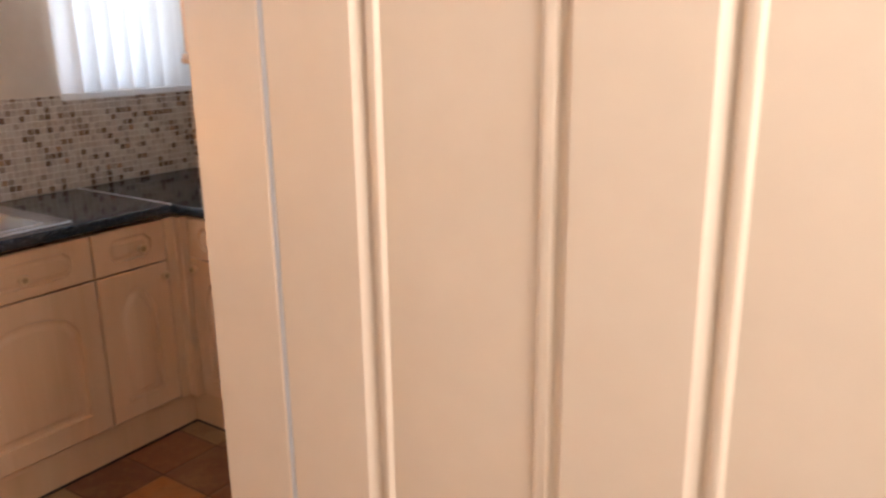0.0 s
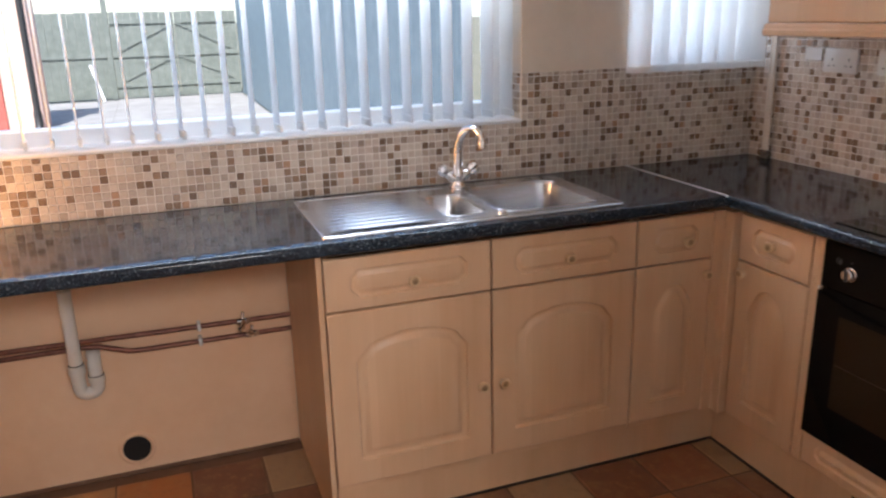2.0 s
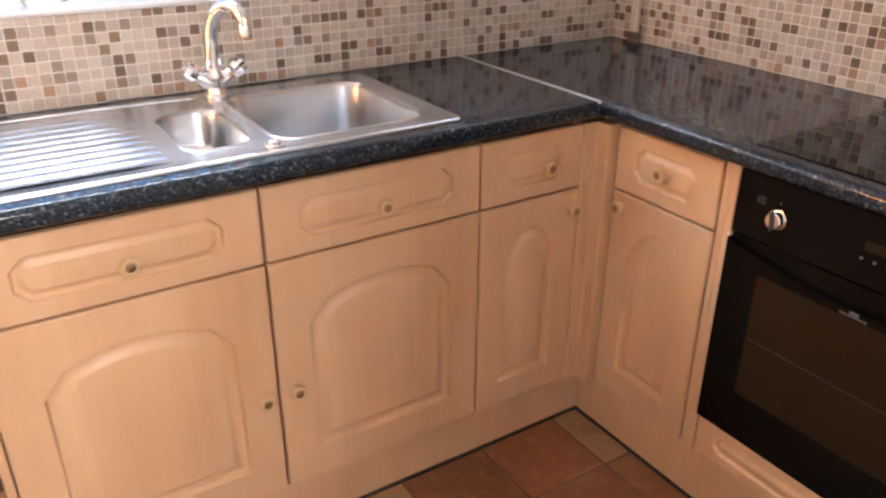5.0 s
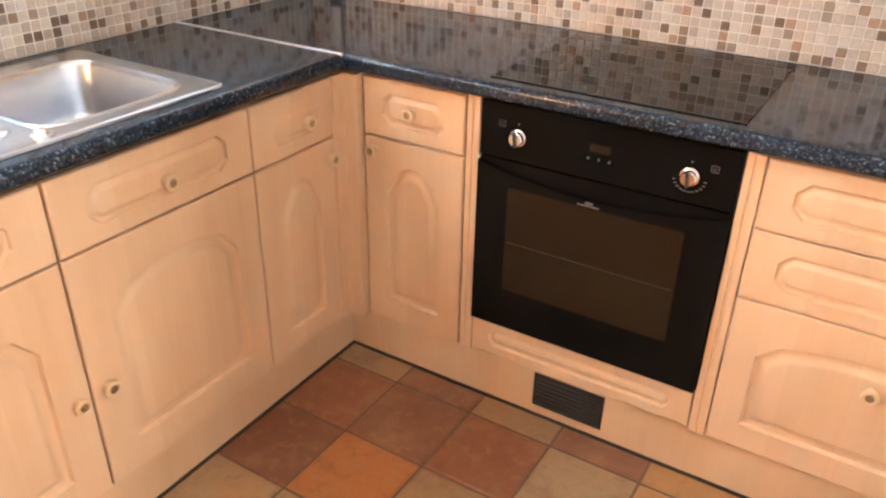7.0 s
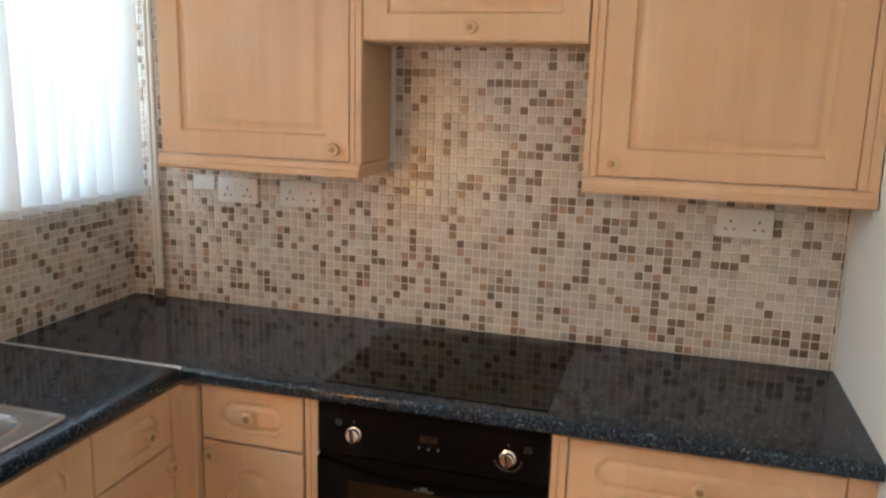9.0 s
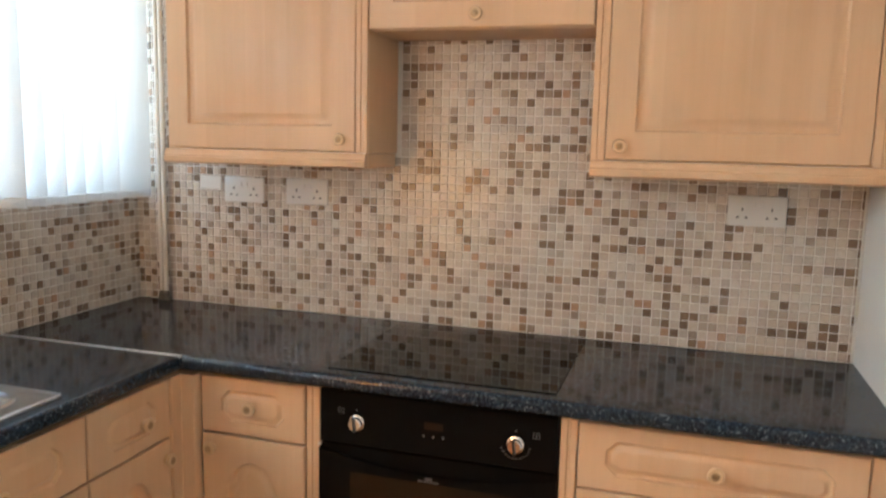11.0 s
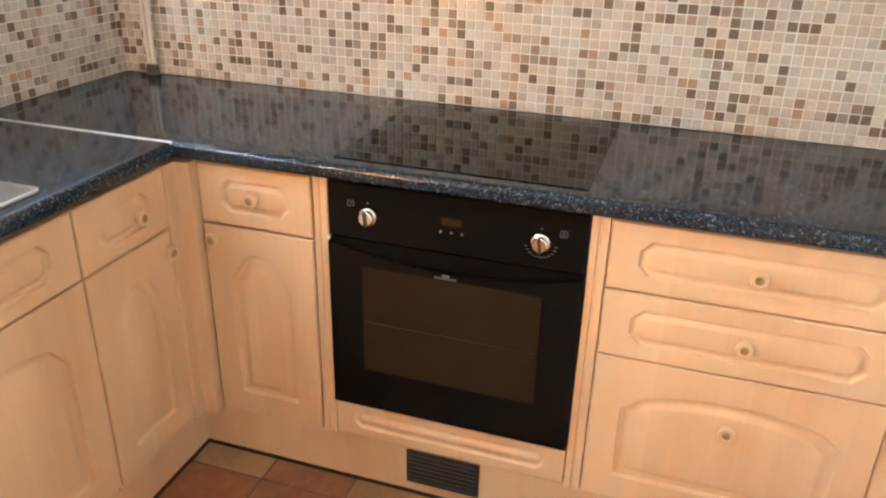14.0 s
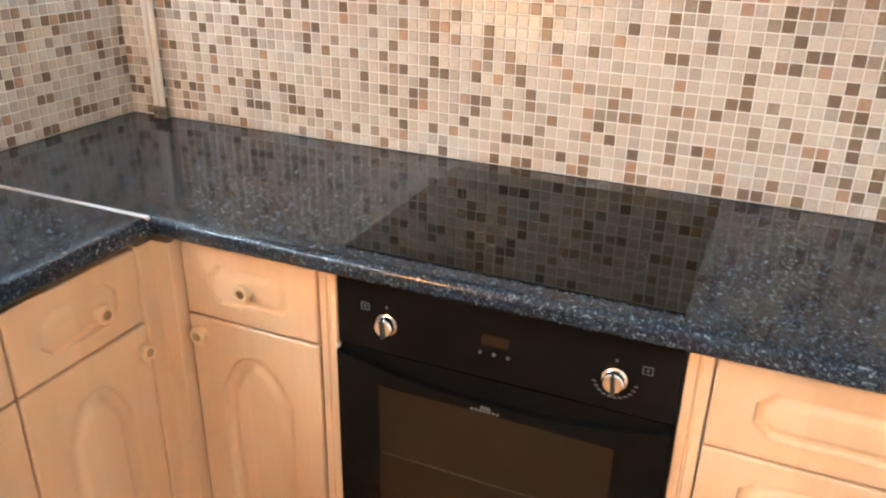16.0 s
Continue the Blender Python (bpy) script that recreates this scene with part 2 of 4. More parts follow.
M_GLASS = glass_material()
M_CONCRETE = speckled("patio_concrete", (0.21, 0.20, 0.185), (0.29, 0.28, 0.26), 3, 0.85, 0.3, 40)
M_GATE = speckled("grey_green_boards", (0.105, 0.12, 0.10), (0.155, 0.17, 0.145), 6, 0.7, 0.3, 40)
M_SHED = speckled("blue_grey_boards", (0.15, 0.20, 0.22), (0.20, 0.255, 0.275), 5, 0.6, 0.2, 40)
M_BRICK = speckled("pale_brick", (0.50, 0.33, 0.26), (0.60, 0.44, 0.36), 20, 0.85, 0.3, 80)
M_REDWOOD = speckled("red_painted_timber", (0.35, 0.07, 0.05), (0.42, 0.10, 0.07), 6, 0.6)
M_GRASS = speckled("garden_soil", (0.10, 0.10, 0.06), (0.16, 0.14, 0.09), 1, 0.9)


# ---- mesh helpers ----
def fill_between(bm, rings, flat):
    """Triangles between an outer ring and the rings inside it; flat(v) gives a vertex's two plan coordinates."""
    loops = [[Vector((*flat(v), 0)) for v in r] for r in rings]
    verts = [v for r in rings for v in r]
    for tri in tessellate_polygon(loops):
        bm.faces.new([verts[i] for i in tri])


def mesh_of(bm, name, mat, smooth=False):
    bmesh.ops.recalc_face_normals(bm, faces=bm.faces)
    me = bpy.data.meshes.new(name)
    bm.to_mesh(me)
    bm.free()
    me.materials.append(mat)
    if smooth:
        me.shade_smooth()
        me.set_sharp_from_angle(angle=radians(35))
    return me


def thing(name, m, label="", category="", group="", kind=""):
    ob = new(name)
    ob.empty_display_size = 0.1
    ob.matrix_world = m
    return tagged(ob, label, category, group, kind)


def part(name, bm, mat, parent=None, label="", smooth=False, m=None):
    ob = new(name, mesh_of(bm, name, mat, smooth))
    if parent:
        ob.parent = parent
    if m is not None:
        ob.matrix_basis = m
    return tagged(ob, label)


def solid(name, bm, mat, label="", category="", kind="", smooth=False, group=""):
    return tagged(new(name, mesh_of(bm, name, mat, smooth)), label, category, group, kind)


def box(x0, y0, z0, x1, y1, z1, bevel=0.0, bm=None, segments=1):
    out = bm or bmesh.new()
    made = bmesh.ops.create_cube(out, size=1)["verts"]
    for v in made:
        v.co = Vector(((x0 + x1) / 2 + v.co.x * (x1 - x0), (y0 + y1) / 2 + v.co.y * (y1 - y0), (z0 + z1) / 2 + v.co.z * (z1 - z0)))
    if bevel:
        edges = list({e for v in made for e in v.link_edges})
        bmesh.ops.bevel(out, geom=edges, offset=bevel, segments=segments, affect="EDGES", profile=0.5)
    return out


def loops_bridge(bm, loops, close=True):
    """Quads between neighbouring loops of equal length."""
    n = len(loops[0])
    for a, b in zip(loops, loops[1:]):
        for i in range(n if close else n - 1):
            j = (i + 1) % n
            bm.faces.new((a[i], a[j], b[j], b[i]))


def lathe(profile, segments=20, bm=None, m=None):
    """A turned shape round z from (radius, height) pairs."""
    out = bm or bmesh.new()
    loops = []
    for r, z in profile:
        ring = [Vector((r * math.cos(2 * math.pi * i / segments), r * math.sin(2 * math.pi * i / segments), z)) for i in range(segments)]
        loops.append([out.verts.new(m @ p if m else p) for p in ring])
    loops_bridge(out, loops)
    out.faces.new(loops[0])
    out.faces.new(loops[-1])
    return out


def tube(points, radius, segments=12, bm=None, radii=None):
    """A round pipe along points."""
    out = bm or bmesh.new()
    pts = [Vector(p) for p in points]
    loops, up = [], None
    for i, p in enumerate(pts):
        d = (pts[min(i + 1, len(pts) - 1)] - pts[max(i - 1, 0)]).normalized()
        if up is None:
            up = d.orthogonal().normalized()
        up = (up - d * up.dot(d)).normalized()
        side = d.cross(up)
        r = radii[i] if radii else radius
        loops.append([out.verts.new(p + (up * math.cos(a) + side * math.sin(a)) * r) for a in [2 * math.pi * k / segments for k in range(segments)]])
    loops_bridge(out, loops)
    out.faces.new(loops[0])
    out.faces.new(loops[-1])
    return out


def arc(p, q, r, steps=8):
    """Bezier from p to q with control r."""
    p, q, r = Vector(p), Vector(q), Vector(r)
    return [p * (1 - t) ** 2 + r * 2 * t * (1 - t) + q * t * t for t in [k / steps for k in range(steps + 1)]]


def round_rect(x0, y0, x1, y1, r, steps=6):
    pts = []
    for cx, cy, a0 in ((x1 - r, y1 - r, 0), (x0 + r, y1 - r, 90), (x0 + r, y0 + r, 180), (x1 - r, y0 + r, 270)):
        for k in range(steps + 1):
            a = radians(a0 + 90 * k / steps)
            pts.append((cx + r * math.cos(a), cy + r * math.sin(a)))
    return pts


def inset(pts, d):
    """The outline moved inwards by d (outline runs anticlockwise)."""
    out, n = [], len(pts)
    for i in range(n):
        a, b, c = Vector(pts[i - 1]), Vector(pts[i]), Vector(pts[(i + 1) % n])
        e1, e2 = (b - a).normalized(), (c - b).normalized()
        n1, n2 = Vector((-e1.y, e1.x)), Vector((-e2.y, e2.x))
        k = 1 + n1.dot(n2)
        q = b + (n1 + n2) * (d / max(k, 0.35))
        out.append((q.x, q.y))
    return out


# ---- setting ----
LEFT_END, ROOM_X, CEIL = -3.42, 2.277, 2.42
W1Y0, W1Y1, W1Z0, W1Z1 = -2.93, -1.051, 1.11, 2.08
W2Y0, W2Y1, W2Z0, W2Z1 = -0.60, -0.03, 1.29, 2.08
OUT = -0.26


def wall_with_holes(name, u0, u1, z0, z1, holes, put, mat, label):
    """A thick wall cut into blocks round its openings; put(u, z, side) gives the corner places."""
    us = sorted({u0, u1, *[h[0] for h in holes], *[h[1] for h in holes]})
    zs = sorted({z0, z1, *[h[2] for h in holes], *[h[3] for h in holes]})
    bm = bmesh.new()
    for a, b in zip(us, us[1:]):
        for c, d in zip(zs, zs[1:]):
            if any(h[0] <= a and b <= h[1] and h[2] <= c and d <= h[3] for h in holes):
                continue
            p, q = put(a, c, 0), put(b, d, 1)
            box(min(p[0], q[0]), min(p[1], q[1]), c, max(p[0], q[0]), max(p[1], q[1]), d, bm=bm)
    return solid(name, bm, mat, label, "wall", "structure")


wall_window = wall_with_holes("wall_west", LEFT_END - 0.1, 0.2, -0.05, CEIL, [(W1Y0, W1Y1, W1Z0, W1Z1), (W2Y0, W2Y1, W2Z0, W2Z1)],
                lambda u, z, s: (0.0 if s else OUT, u, z), M_WALL_ROUGH, "cream painted kitchen wall with two windows")
wall_oven = solid("wall_north", box(-0.0, 0.0, -0.05, 3.9, 0.2, CEIL), M_WALL, "white painted wall behind the cooker", "wall", "structure")
wall_east = wall_with_holes("wall_east", LEFT_END, 0.0, -0.05, CEIL, [(-2.58, -1.756, -0.05, 2.05)],
                lambda u, z, s: (ROOM_X + (0.12 if s else 0), u, z), M_WALL, "white painted wall with the doorway")
wall_south = solid("wall_south", box(0.0, LEFT_END - 0.1, -0.05, 3.9, LEFT_END, CEIL), M_WALL, "white painted end wall of the kitchen", "wall", "structure")
wall_hall = solid("wall_hall", box(3.9, LEFT_END - 0.1, -0.05, 4.0, 0.2, CEIL), M_WALL, "white painted wall of the hall", "wall", "structure")
ceiling = solid("ceiling", box(OUT, LEFT_END - 0.1, CEIL, 4.0, 0.2, CEIL + 0.1), M_CEILING, "plain white ceiling", "ceiling", "structure")
floor = solid("floor", box(0.0, LEFT_END - 0.1, -0.06, 3.9, 0.0, -0.0028), M_FLOORGROUT, "terracotta tiled kitchen floor with brown joints", "floor", "structure")

# window reveals and frames
def window_unit(name, y0, y1, z0, z1, mullions, label):
    w = thing(name, pose(0, 0, 0), label, "window", kind="structure")
    fx0, fx1 = -0.20, -0.14
    f = 0.066
    bm = bmesh.new()
    box(fx0, y0, z0, fx1, y1, z0 + f, 0.006, bm)
    box(fx0, y0, z1 - f, fx1, y1, z1, 0.006, bm)
    box(fx0, y0, z0 + f, fx1, y0 + f, z1 - f, 0.006, bm)
    box(fx0, y1 - f, z0 + f, fx1, y1, z1 - f, 0.006, bm)
    part("window_frame", bm, M_UPVC, w)
    for y in mullions:
        part("mullion", box(fx0, y - 0.035, z0 + f + 0.001, fx1, y + 0.035, z1 - f - 0.001, 0.006), M_UPVC, w)
    edges = [y0 + f, *mullions, y1 - f]
    for a, b in zip(edges, edges[1:]):
        g = part("pane", box(-0.176, a, z0 + f - 0.01, -0.170, b, z1 - f + 0.01), M_GLASS, w)
        g.visible_shadow = False
    part("window_sill", box(-0.14, y0 + 0.001, z0 - 0.001, 0.012, y1 - 0.001, z0 + 0.012, 0.004), M_UPVC, w, "white plastic sill board")
    return w


window_1 = window_unit("window_1", W1Y0, W1Y1, W1Z0, W1Z1, [], "wide white plastic-framed window over the sink")
window_2 = window_unit("window_2", W2Y0, W2Y1, W2Z0, W2Z1, [], "small white plastic-framed window in the corner")

# doorway lining and the open panelled door
DOORY = -1.78
lining = thing("door_frame", pose(0, 0, 0), "cream gloss painted door lining with architrave", "door frame", kind="structure")
part("jamb", box(ROOM_X - 0.004, DOORY, 0, ROOM_X + 0.115, DOORY + 0.023, 2.05, 0.004), M_GLOSS, lining)
part("jamb", box(ROOM_X - 0.012, -2.579, 0, ROOM_X + 0.132, -2.556, 2.024, 0.003), M_GLOSS, lining)
part("head", box(ROOM_X - 0.012, -2.555, 2.025, ROOM_X + 0.132, DOORY - 0.001, 2.049, 0.003), M_GLOSS, lining)


# routed mouldings: (distance inwards, depth); an outer step, a hollow band, a step up to the field
WIDE_ROUT = [(0, 0), (0.002, 0.0058), (0.005, 0.0096), (0.011, 0.0112), (0.017, 0.0106), (0.024, 0.0076), (0.030, 0.0026), (0.034, 0.0010), (0.038, 0.0004)]
SLIM_ROUT = [(0, 0), (0.0018, 0.0048), (0.004, 0.0076), (0.008, 0.0086), (0.012, 0.0076), (0.018, 0.0022), (0.021, 0.0008), (0.024, 0.0003)]
BEAD_ROUT = [(0, 0), (0.003, 0.0035), (0.010, 0.0085), (0.014, 0.0095), (0.017, 0.0040), (0.022, 0.0020), (0.027, 0.0030), (0.031, 0.0075)]


def panel_slab(w, h, thick, outlines, profile, edge=0.003):
    """A slab, front at y=0 facing -y, back at y=thick, with a routed moulding along each outline (x, z)."""
    bm = bmesh.new()

    def ring(pts, y):
        return [bm.verts.new((x, y, z)) for x, z in pts]

    outer = [(0, 0), (w, 0), (w, h), (0, h)]
    front_pts = inset(outer, edge)
    back, side, front = ring(outer, thick), ring(outer, edge), ring(front_pts, 0)
    loops_bridge(bm, [back, side, front])
    bm.faces.new(back)
    rings = [front]
    for pts in outlines:
        steps = [ring(inset(pts, d), y) for d, y in profile]
        loops_bridge(bm, steps)
        bm.faces.new(steps[-1])
        rings.append(steps[0])
    fill_between(bm, rings, lambda v: (v.co.x, v.co.z))
    return bm


def arch_outline(w, h, m, cx, cz, rise, steps=9):
    """A door panel with steep cut shoulders and a low round arch between them."""
    base = h - m - rise
    a = w / 2 - m - cx
    r = (a * a + rise * rise) / (2 * rise)
    half = math.atan2(a, r - rise)
    pts = [(m, m), (w - m, m), (w - m, base - cz)]
    for k in range(steps + 1):
        t = half - 2 * half * k / steps
        pts.append((w / 2 + r * math.sin(t), base + rise - r + r * math.cos(t)))
    pts += [(m, base - cz)]
    return pts


def cut_outline(w, h, mx, mz, c):
    """A drawer panel: a long shape with cut corners."""
    x0, x1, z0, z1 = mx, w - mx, mz, h - mz
    return [(x0 + c, z0), (x1 - c, z0), (x1, z0 + c), (x1, z1 - c), (x1 - c, z1), (x0 + c, z1), (x0, z1 - c), (x0, z0 + c)]


KNOB_AXIS = pose(0, 0, 0, 90, 0, 0)


def knob_on(parent, x, z):
    turned = [(0.0135, 0.0), (0.0120, 0.003), (0.0108, 0.007), (0.0142, 0.010), (0.0180, 0.0140), (0.0184, 0.0175), (0.0166, 0.0210), (0.0125, 0.0222), (0.0092, 0.0205)]
    part("knob", lathe(turned, 20), M_KNOB, parent, "round cream knob with a brass centre", True, pose(x, 0.0005, z) @ KNOB_AXIS)
    part("knob_centre", lathe([(0.0090, 0.0), (0.0090, 0.0008), (0.0055, 0.0014), (0.0048, 0.0026), (0.0020, 0.0032)], 16), M_BRASS, parent, "brass disc", True, pose(x, -0.0201, z) @ KNOB_AXIS)


def front_on(parent, name, x0, z0, w, h, outline, knob, label="", mat=None):
    d = part(name, panel_slab(w, h, 0.018, [outline], WIDE_ROUT if h > 0.3 else SLIM_ROUT), mat or M_WOOD, parent, label, True, pose(x0, 0, z0))
    if knob:
        knob_on(d, knob[0], knob[1])
    return d


def carcass(parent, w, depth, z0, z1, bottom=True):
    bm = bmesh.new()
    t = 0.016
    box(0.007, 0.020, z0, t, depth, z1, bm=bm)
    box(w - t, 0.020, z0, w - 0.007, depth, z1, bm=bm)
    box(t, 0.021, z0, w - t, depth, z0 + t, bm=bm)
    box(t, depth - 0.006, z0 + t, w - t, depth, z1, bm=bm)
    part("carcass", bm, M_WOOD_PLAIN, parent)


WEST = lambda y: pose(0.588, y, 0, 0, 0, 90)
NORTH = lambda x: pose(x, -0.570, 0)
DZ0, DZ1, SPLIT = 0.148, 0.858, 0.702

# doorway leaf
door = thing("door_1", pose(ROOM_X + 0.119, DOORY, 0.006), "open cream gloss panelled door, folded back into the hall", "door", kind="structure")
DW, DH = 0.762, 1.981
def rect(x0, z0, x1, z1):
    return [(x0, z0), (x1, z0), (x1, z1), (x0, z1)]
part("leaf", panel_slab(DW, DH, 0.038, [rect(0.117, 0.26, 0.347, 0.78), rect(0.459, 0.26, 0.645, 0.78), rect(0.117, 0.92, 0.347, 1.86), rect(0.459, 0.92, 0.645, 1.86)], BEAD_ROUT), M_GLOSS, door, "", True)
# thin pale grey strip along the hinge gap
part("hinge_gap_strip", box(-0.006, 0.0005, 0.0, 0.0015, 0.006, 1.98, 0.001), M_STRIP, door, "pale grey strip in the hinge gap")
for z in (0.2, 1.75):
    part("hinge", tube([(-0.001, -0.006, z), (-0.001, -0.006, z + 0.09)], 0.005), M_GLOSS, door, "painted hinge knuckle", True)

# ---- base units under the window ----
sink_unit = thing("sink_base_unit", WEST(-1.93), "pale maple-effect double sink cupboard with arched panel doors", "cabinet")
carcass(sink_unit, 1.003, 0.54, 0.12, 0.862)
for x0, kx in ((0.002, 0.467), (0.505, 0.033)):
    front_on(sink_unit, "drawer_front", x0, SPLIT + 0.003, 0.497, DZ1 - SPLIT - 0.003, cut_outline(0.497, DZ1 - SPLIT - 0.003, 0.072, 0.034, 0.024), (0.255, 0.066), "false drawer front with a routed long panel")
    front_on(sink_unit, "door", x0, DZ0, 0.497, SPLIT - DZ0 - 0.003, arch_outline(0.497, SPLIT - DZ0 - 0.003, 0.076, 0.040, 0.050, 0.028), (kx, 0.248), "cupboard door with a routed arch")
narrow_w = thing("base_unit", WEST(-0.925), "narrow pale maple-effect base cupboard beside the corner post", "cabinet", "narrow corner cupboards")
carcass(narrow_w, 0.290, 0.54, 0.12, 0.862)
front_on(narrow_w, "drawer_front", 0.002, SPLIT + 0.003, 0.288, DZ1 - SPLIT - 0.003, cut_outline(0.288, DZ1 - SPLIT - 0.003, 0.058, 0.034, 0.024), (0.184, 0.067))
front_on(narrow_w, "door", 0.002, DZ0, 0.288, SPLIT - DZ0 - 0.003, arch_outline(0.288, SPLIT - DZ0 - 0.003, 0.066, 0.030, 0.056, 0.030), (0.268, 0.500))
narrow_n = thing("base_unit", NORTH(0.635), "narrow pale maple-effect base cupboard beside the oven", "cabinet", "narrow corner cupboards")
carcass(narrow_n, 0.300, 0.54, 0.12, 0.862)
front_on(narrow_n, "drawer_front", 0.002, SPLIT + 0.003, 0.300, DZ1 - SPLIT - 0.003, cut_outline(0.300, DZ1 - SPLIT - 0.003, 0.058, 0.034, 0.024), (0.147, 0.078))
front_on(narrow_n, "door", 0.002, DZ0, 0.300, SPLIT - DZ0 - 0.003, arch_outline(0.300, SPLIT - DZ0 - 0.003, 0.066, 0.030, 0.056, 0.030), (0.030, 0.515))


def fluted(w, d, z0, z1, lines=2):
    """An upright strip with two shallow flutes on its face at y=0."""
    bm = bmesh.new()
    xs = [(0, 0.002), (0.002, 0)]
    for k in range(lines):
        c = w * (k + 1) / (lines + 1)
        xs += [(c - 0.004, 0), (c - 0.0015, 0.003), (c + 0.0015, 0.003), (c + 0.004, 0)]
    xs += [(w - 0.002, 0), (w, 0.002), (w, d), (0, d)]
    a = [bm.verts.new((x, y, z0)) for x, y in xs]
    b = [bm.verts.new((x, y, z1)) for x, y in xs]
    loops_bridge(bm, [a, b])
    bm.faces.new(a)
    bm.faces.new(b)
    return bm


post = thing("corner_post", pose(0, 0, 0), "plain maple-effect corner post between the base units", "corner post")
POST = [(0.560, -0.6352), (0.592, -0.6352), (0.594, -0.6335), (0.594, -0.5995), (0.596, -0.5975), (0.631, -0.5975), (0.6328, -0.5955), (0.6328, -0.560), (0.560, -0.560)]
bm = bmesh.new()
foot, head = [[bm.verts.new((x, y, z)) for x, y in POST] for z in (DZ0 - 0.006, DZ1 + 0.003)]
loops_bridge(bm, [foot, head])
for ends in (foot, head):
    fill_between(bm, [ends], lambda v: (v.co.x, v.co.y))
part("post_face", bm, M_WOOD, post)
strip_l = thing("filler_strip", NORTH(0.944), "fluted maple-effect strip beside the oven", "filler strip", "strips beside the oven")
part("strip_face", fluted(0.036, 0.018, DZ0, DZ1 + 0.003, 1), M_WOOD, strip_l)
strip_r = thing("filler_strip", NORTH(1.583), "fluted maple-effect strip beside the oven", "filler strip", "strips beside the oven")
part("strip_face", fluted(0.038, 0.018, DZ0, DZ1 + 0.003, 1), M_WOOD, strip_r)
strip_w = thing("filler_strip", NORTH(2.219), "plain maple-effect strip closing the gap to the wall", "filler strip")
part("strip_face", box(0, 0.006, DZ0, 0.057, 0.022, DZ1, 0.002), M_WOOD, strip_w)

drawers = thing("drawer_unit", NORTH(1.622), "pale maple-effect unit of three drawers", "drawer unit")
carcass(drawers, 0.596, 0.54, 0.12, 0.862)
for z0, z1 in ((0.704, DZ1), (0.541, 0.700)):
    front_on(drawers, "drawer_front", 0.002, z0, 0.592, z1 - z0, cut_outline(0.592, z1 - z0, 0.062, 0.036, 0.024), (0.296, (z1 - z0) / 2))
front_on(drawers, "drawer_front", 0.002, DZ0, 0.592, 0.537 - DZ0, arch_outline(0.592, 0.537 - DZ0, 0.066, 0.045, 0.040, 0.026), (0.296, 0.257), "deep drawer front with a routed arch")

plinth_w = solid("plinth", box(0.546, -1.926, 0.003, 0.562, -0.5405, 0.148, 0.0015), M_WOOD_PLAIN, "maple-effect plinth under the sink units", "plinth")
plinth_n = solid("plinth", box(0.5625, -0.556, 0.003, 2.274, -0.540, 0.147, 0.0015), M_WOOD_PLAIN, "maple-effect plinth under the oven and drawers", "plinth")
# thin dark strips where the plinths meet the floor
solid("plinth_line", box(0.562, -1.926, 0.0, 0.569, -0.563, 0.006), M_DARK, "dark line along the foot of the plinth", "sealant", "structure")
solid("plinth_line", box(0.562, -0.563, 0.0, 2.274, -0.556, 0.006), M_DARK, "dark line along the foot of the plinth", "sealant", "structure")
end_panel = solid("end_panel", box(0.010, -1.948, 0.002, 0.582, -1.9315, 0.868, 0.001), M_WOOD_PLAIN, "plain maple-effect end panel beside the empty appliance space", "panel")

# plinth vent
vent = thing("plinth_vent", pose(1.172, -0.5565, 0.033), "dark brown slotted ventilation grille in the plinth", "vent")
part("vent_frame", box(0, -0.004, 0, 0.198, 0, 0.108, 0.002), M_VENT, vent)
for k in range(7):
    part("slat", box(0.008, -0.010, 0.010 + k * 0.0135, 0.19, -0.0042, 0.016 + k * 0.0135, 0.0015), M_VENT, vent)

# ---- oven ----
oven = thing("built_in_oven", pose(0.983, -0.570, 0.262), "black built-in single oven with a brown glass window", "oven")
part("body", box(0.003, 0.022, 0.0, 0.594, 0.52, 0.59), M_ENAMEL, oven)
part("control_panel", box(0.0, -0.004, 0.462, 0.597, 0.021, 0.600, 0.003), M_ENAMEL, oven, "black control panel")


def oven_door():
    bm = bmesh.new()
    w, top = 0.597, 0.456
    n = 24
    pts = [(0, 0), (w, 0), (w, top)]
    front_top = []
    for k in range(n + 1):
        x = w - w * k / n
        u = (x / w - 0.5) * 2
        front_top.append((x, top - 0.006 - 0.036 * (1 - u * u) ** 0.9 if abs(u) < 0.999 else top - 0.006))
    face = [(0, 0), (w, 0), *front_top]
    f = [bm.verts.new((x, -0.010, z)) for x, z in face]
    b = [bm.verts.new((x, 0.018, z)) for x, z in face]
    loops_bridge(bm, [f, b])
    bm.faces.new(f)
    bm.faces.new(b)
    box(0.0, 0.006, 0.36, w, 0.0195, top, bm=bm)
    return bm


odoor = part("oven_door", oven_door(), M_ENAMEL, oven, "black drop-down door with a curved grip")
part("oven_window", box(0.086, -0.0122, 0.115, 0.512, -0.0095, 0.398), M_GLASSBLACK, odoor, "brown tinted glass")
part("rack", tube([(0.092, -0.0128, 0.252), (0.505, -0.0128, 0.252)], 0.0009, 6), M_RACK, odoor, "wire rack edge behind the glass")
part("emblem", box(0.281, -0.0112, 0.405, 0.299, -0.0100, 0.411), M_PRINT, odoor, "small pale emblem")
for k in range(7):
    part("letter_bar", box(0.263 + k * 0.0077, -0.0112, 0.3995, 0.2685 + k * 0.0077, -0.0100, 0.4035), M_PRINT, odoor, "small pale lettering bar")
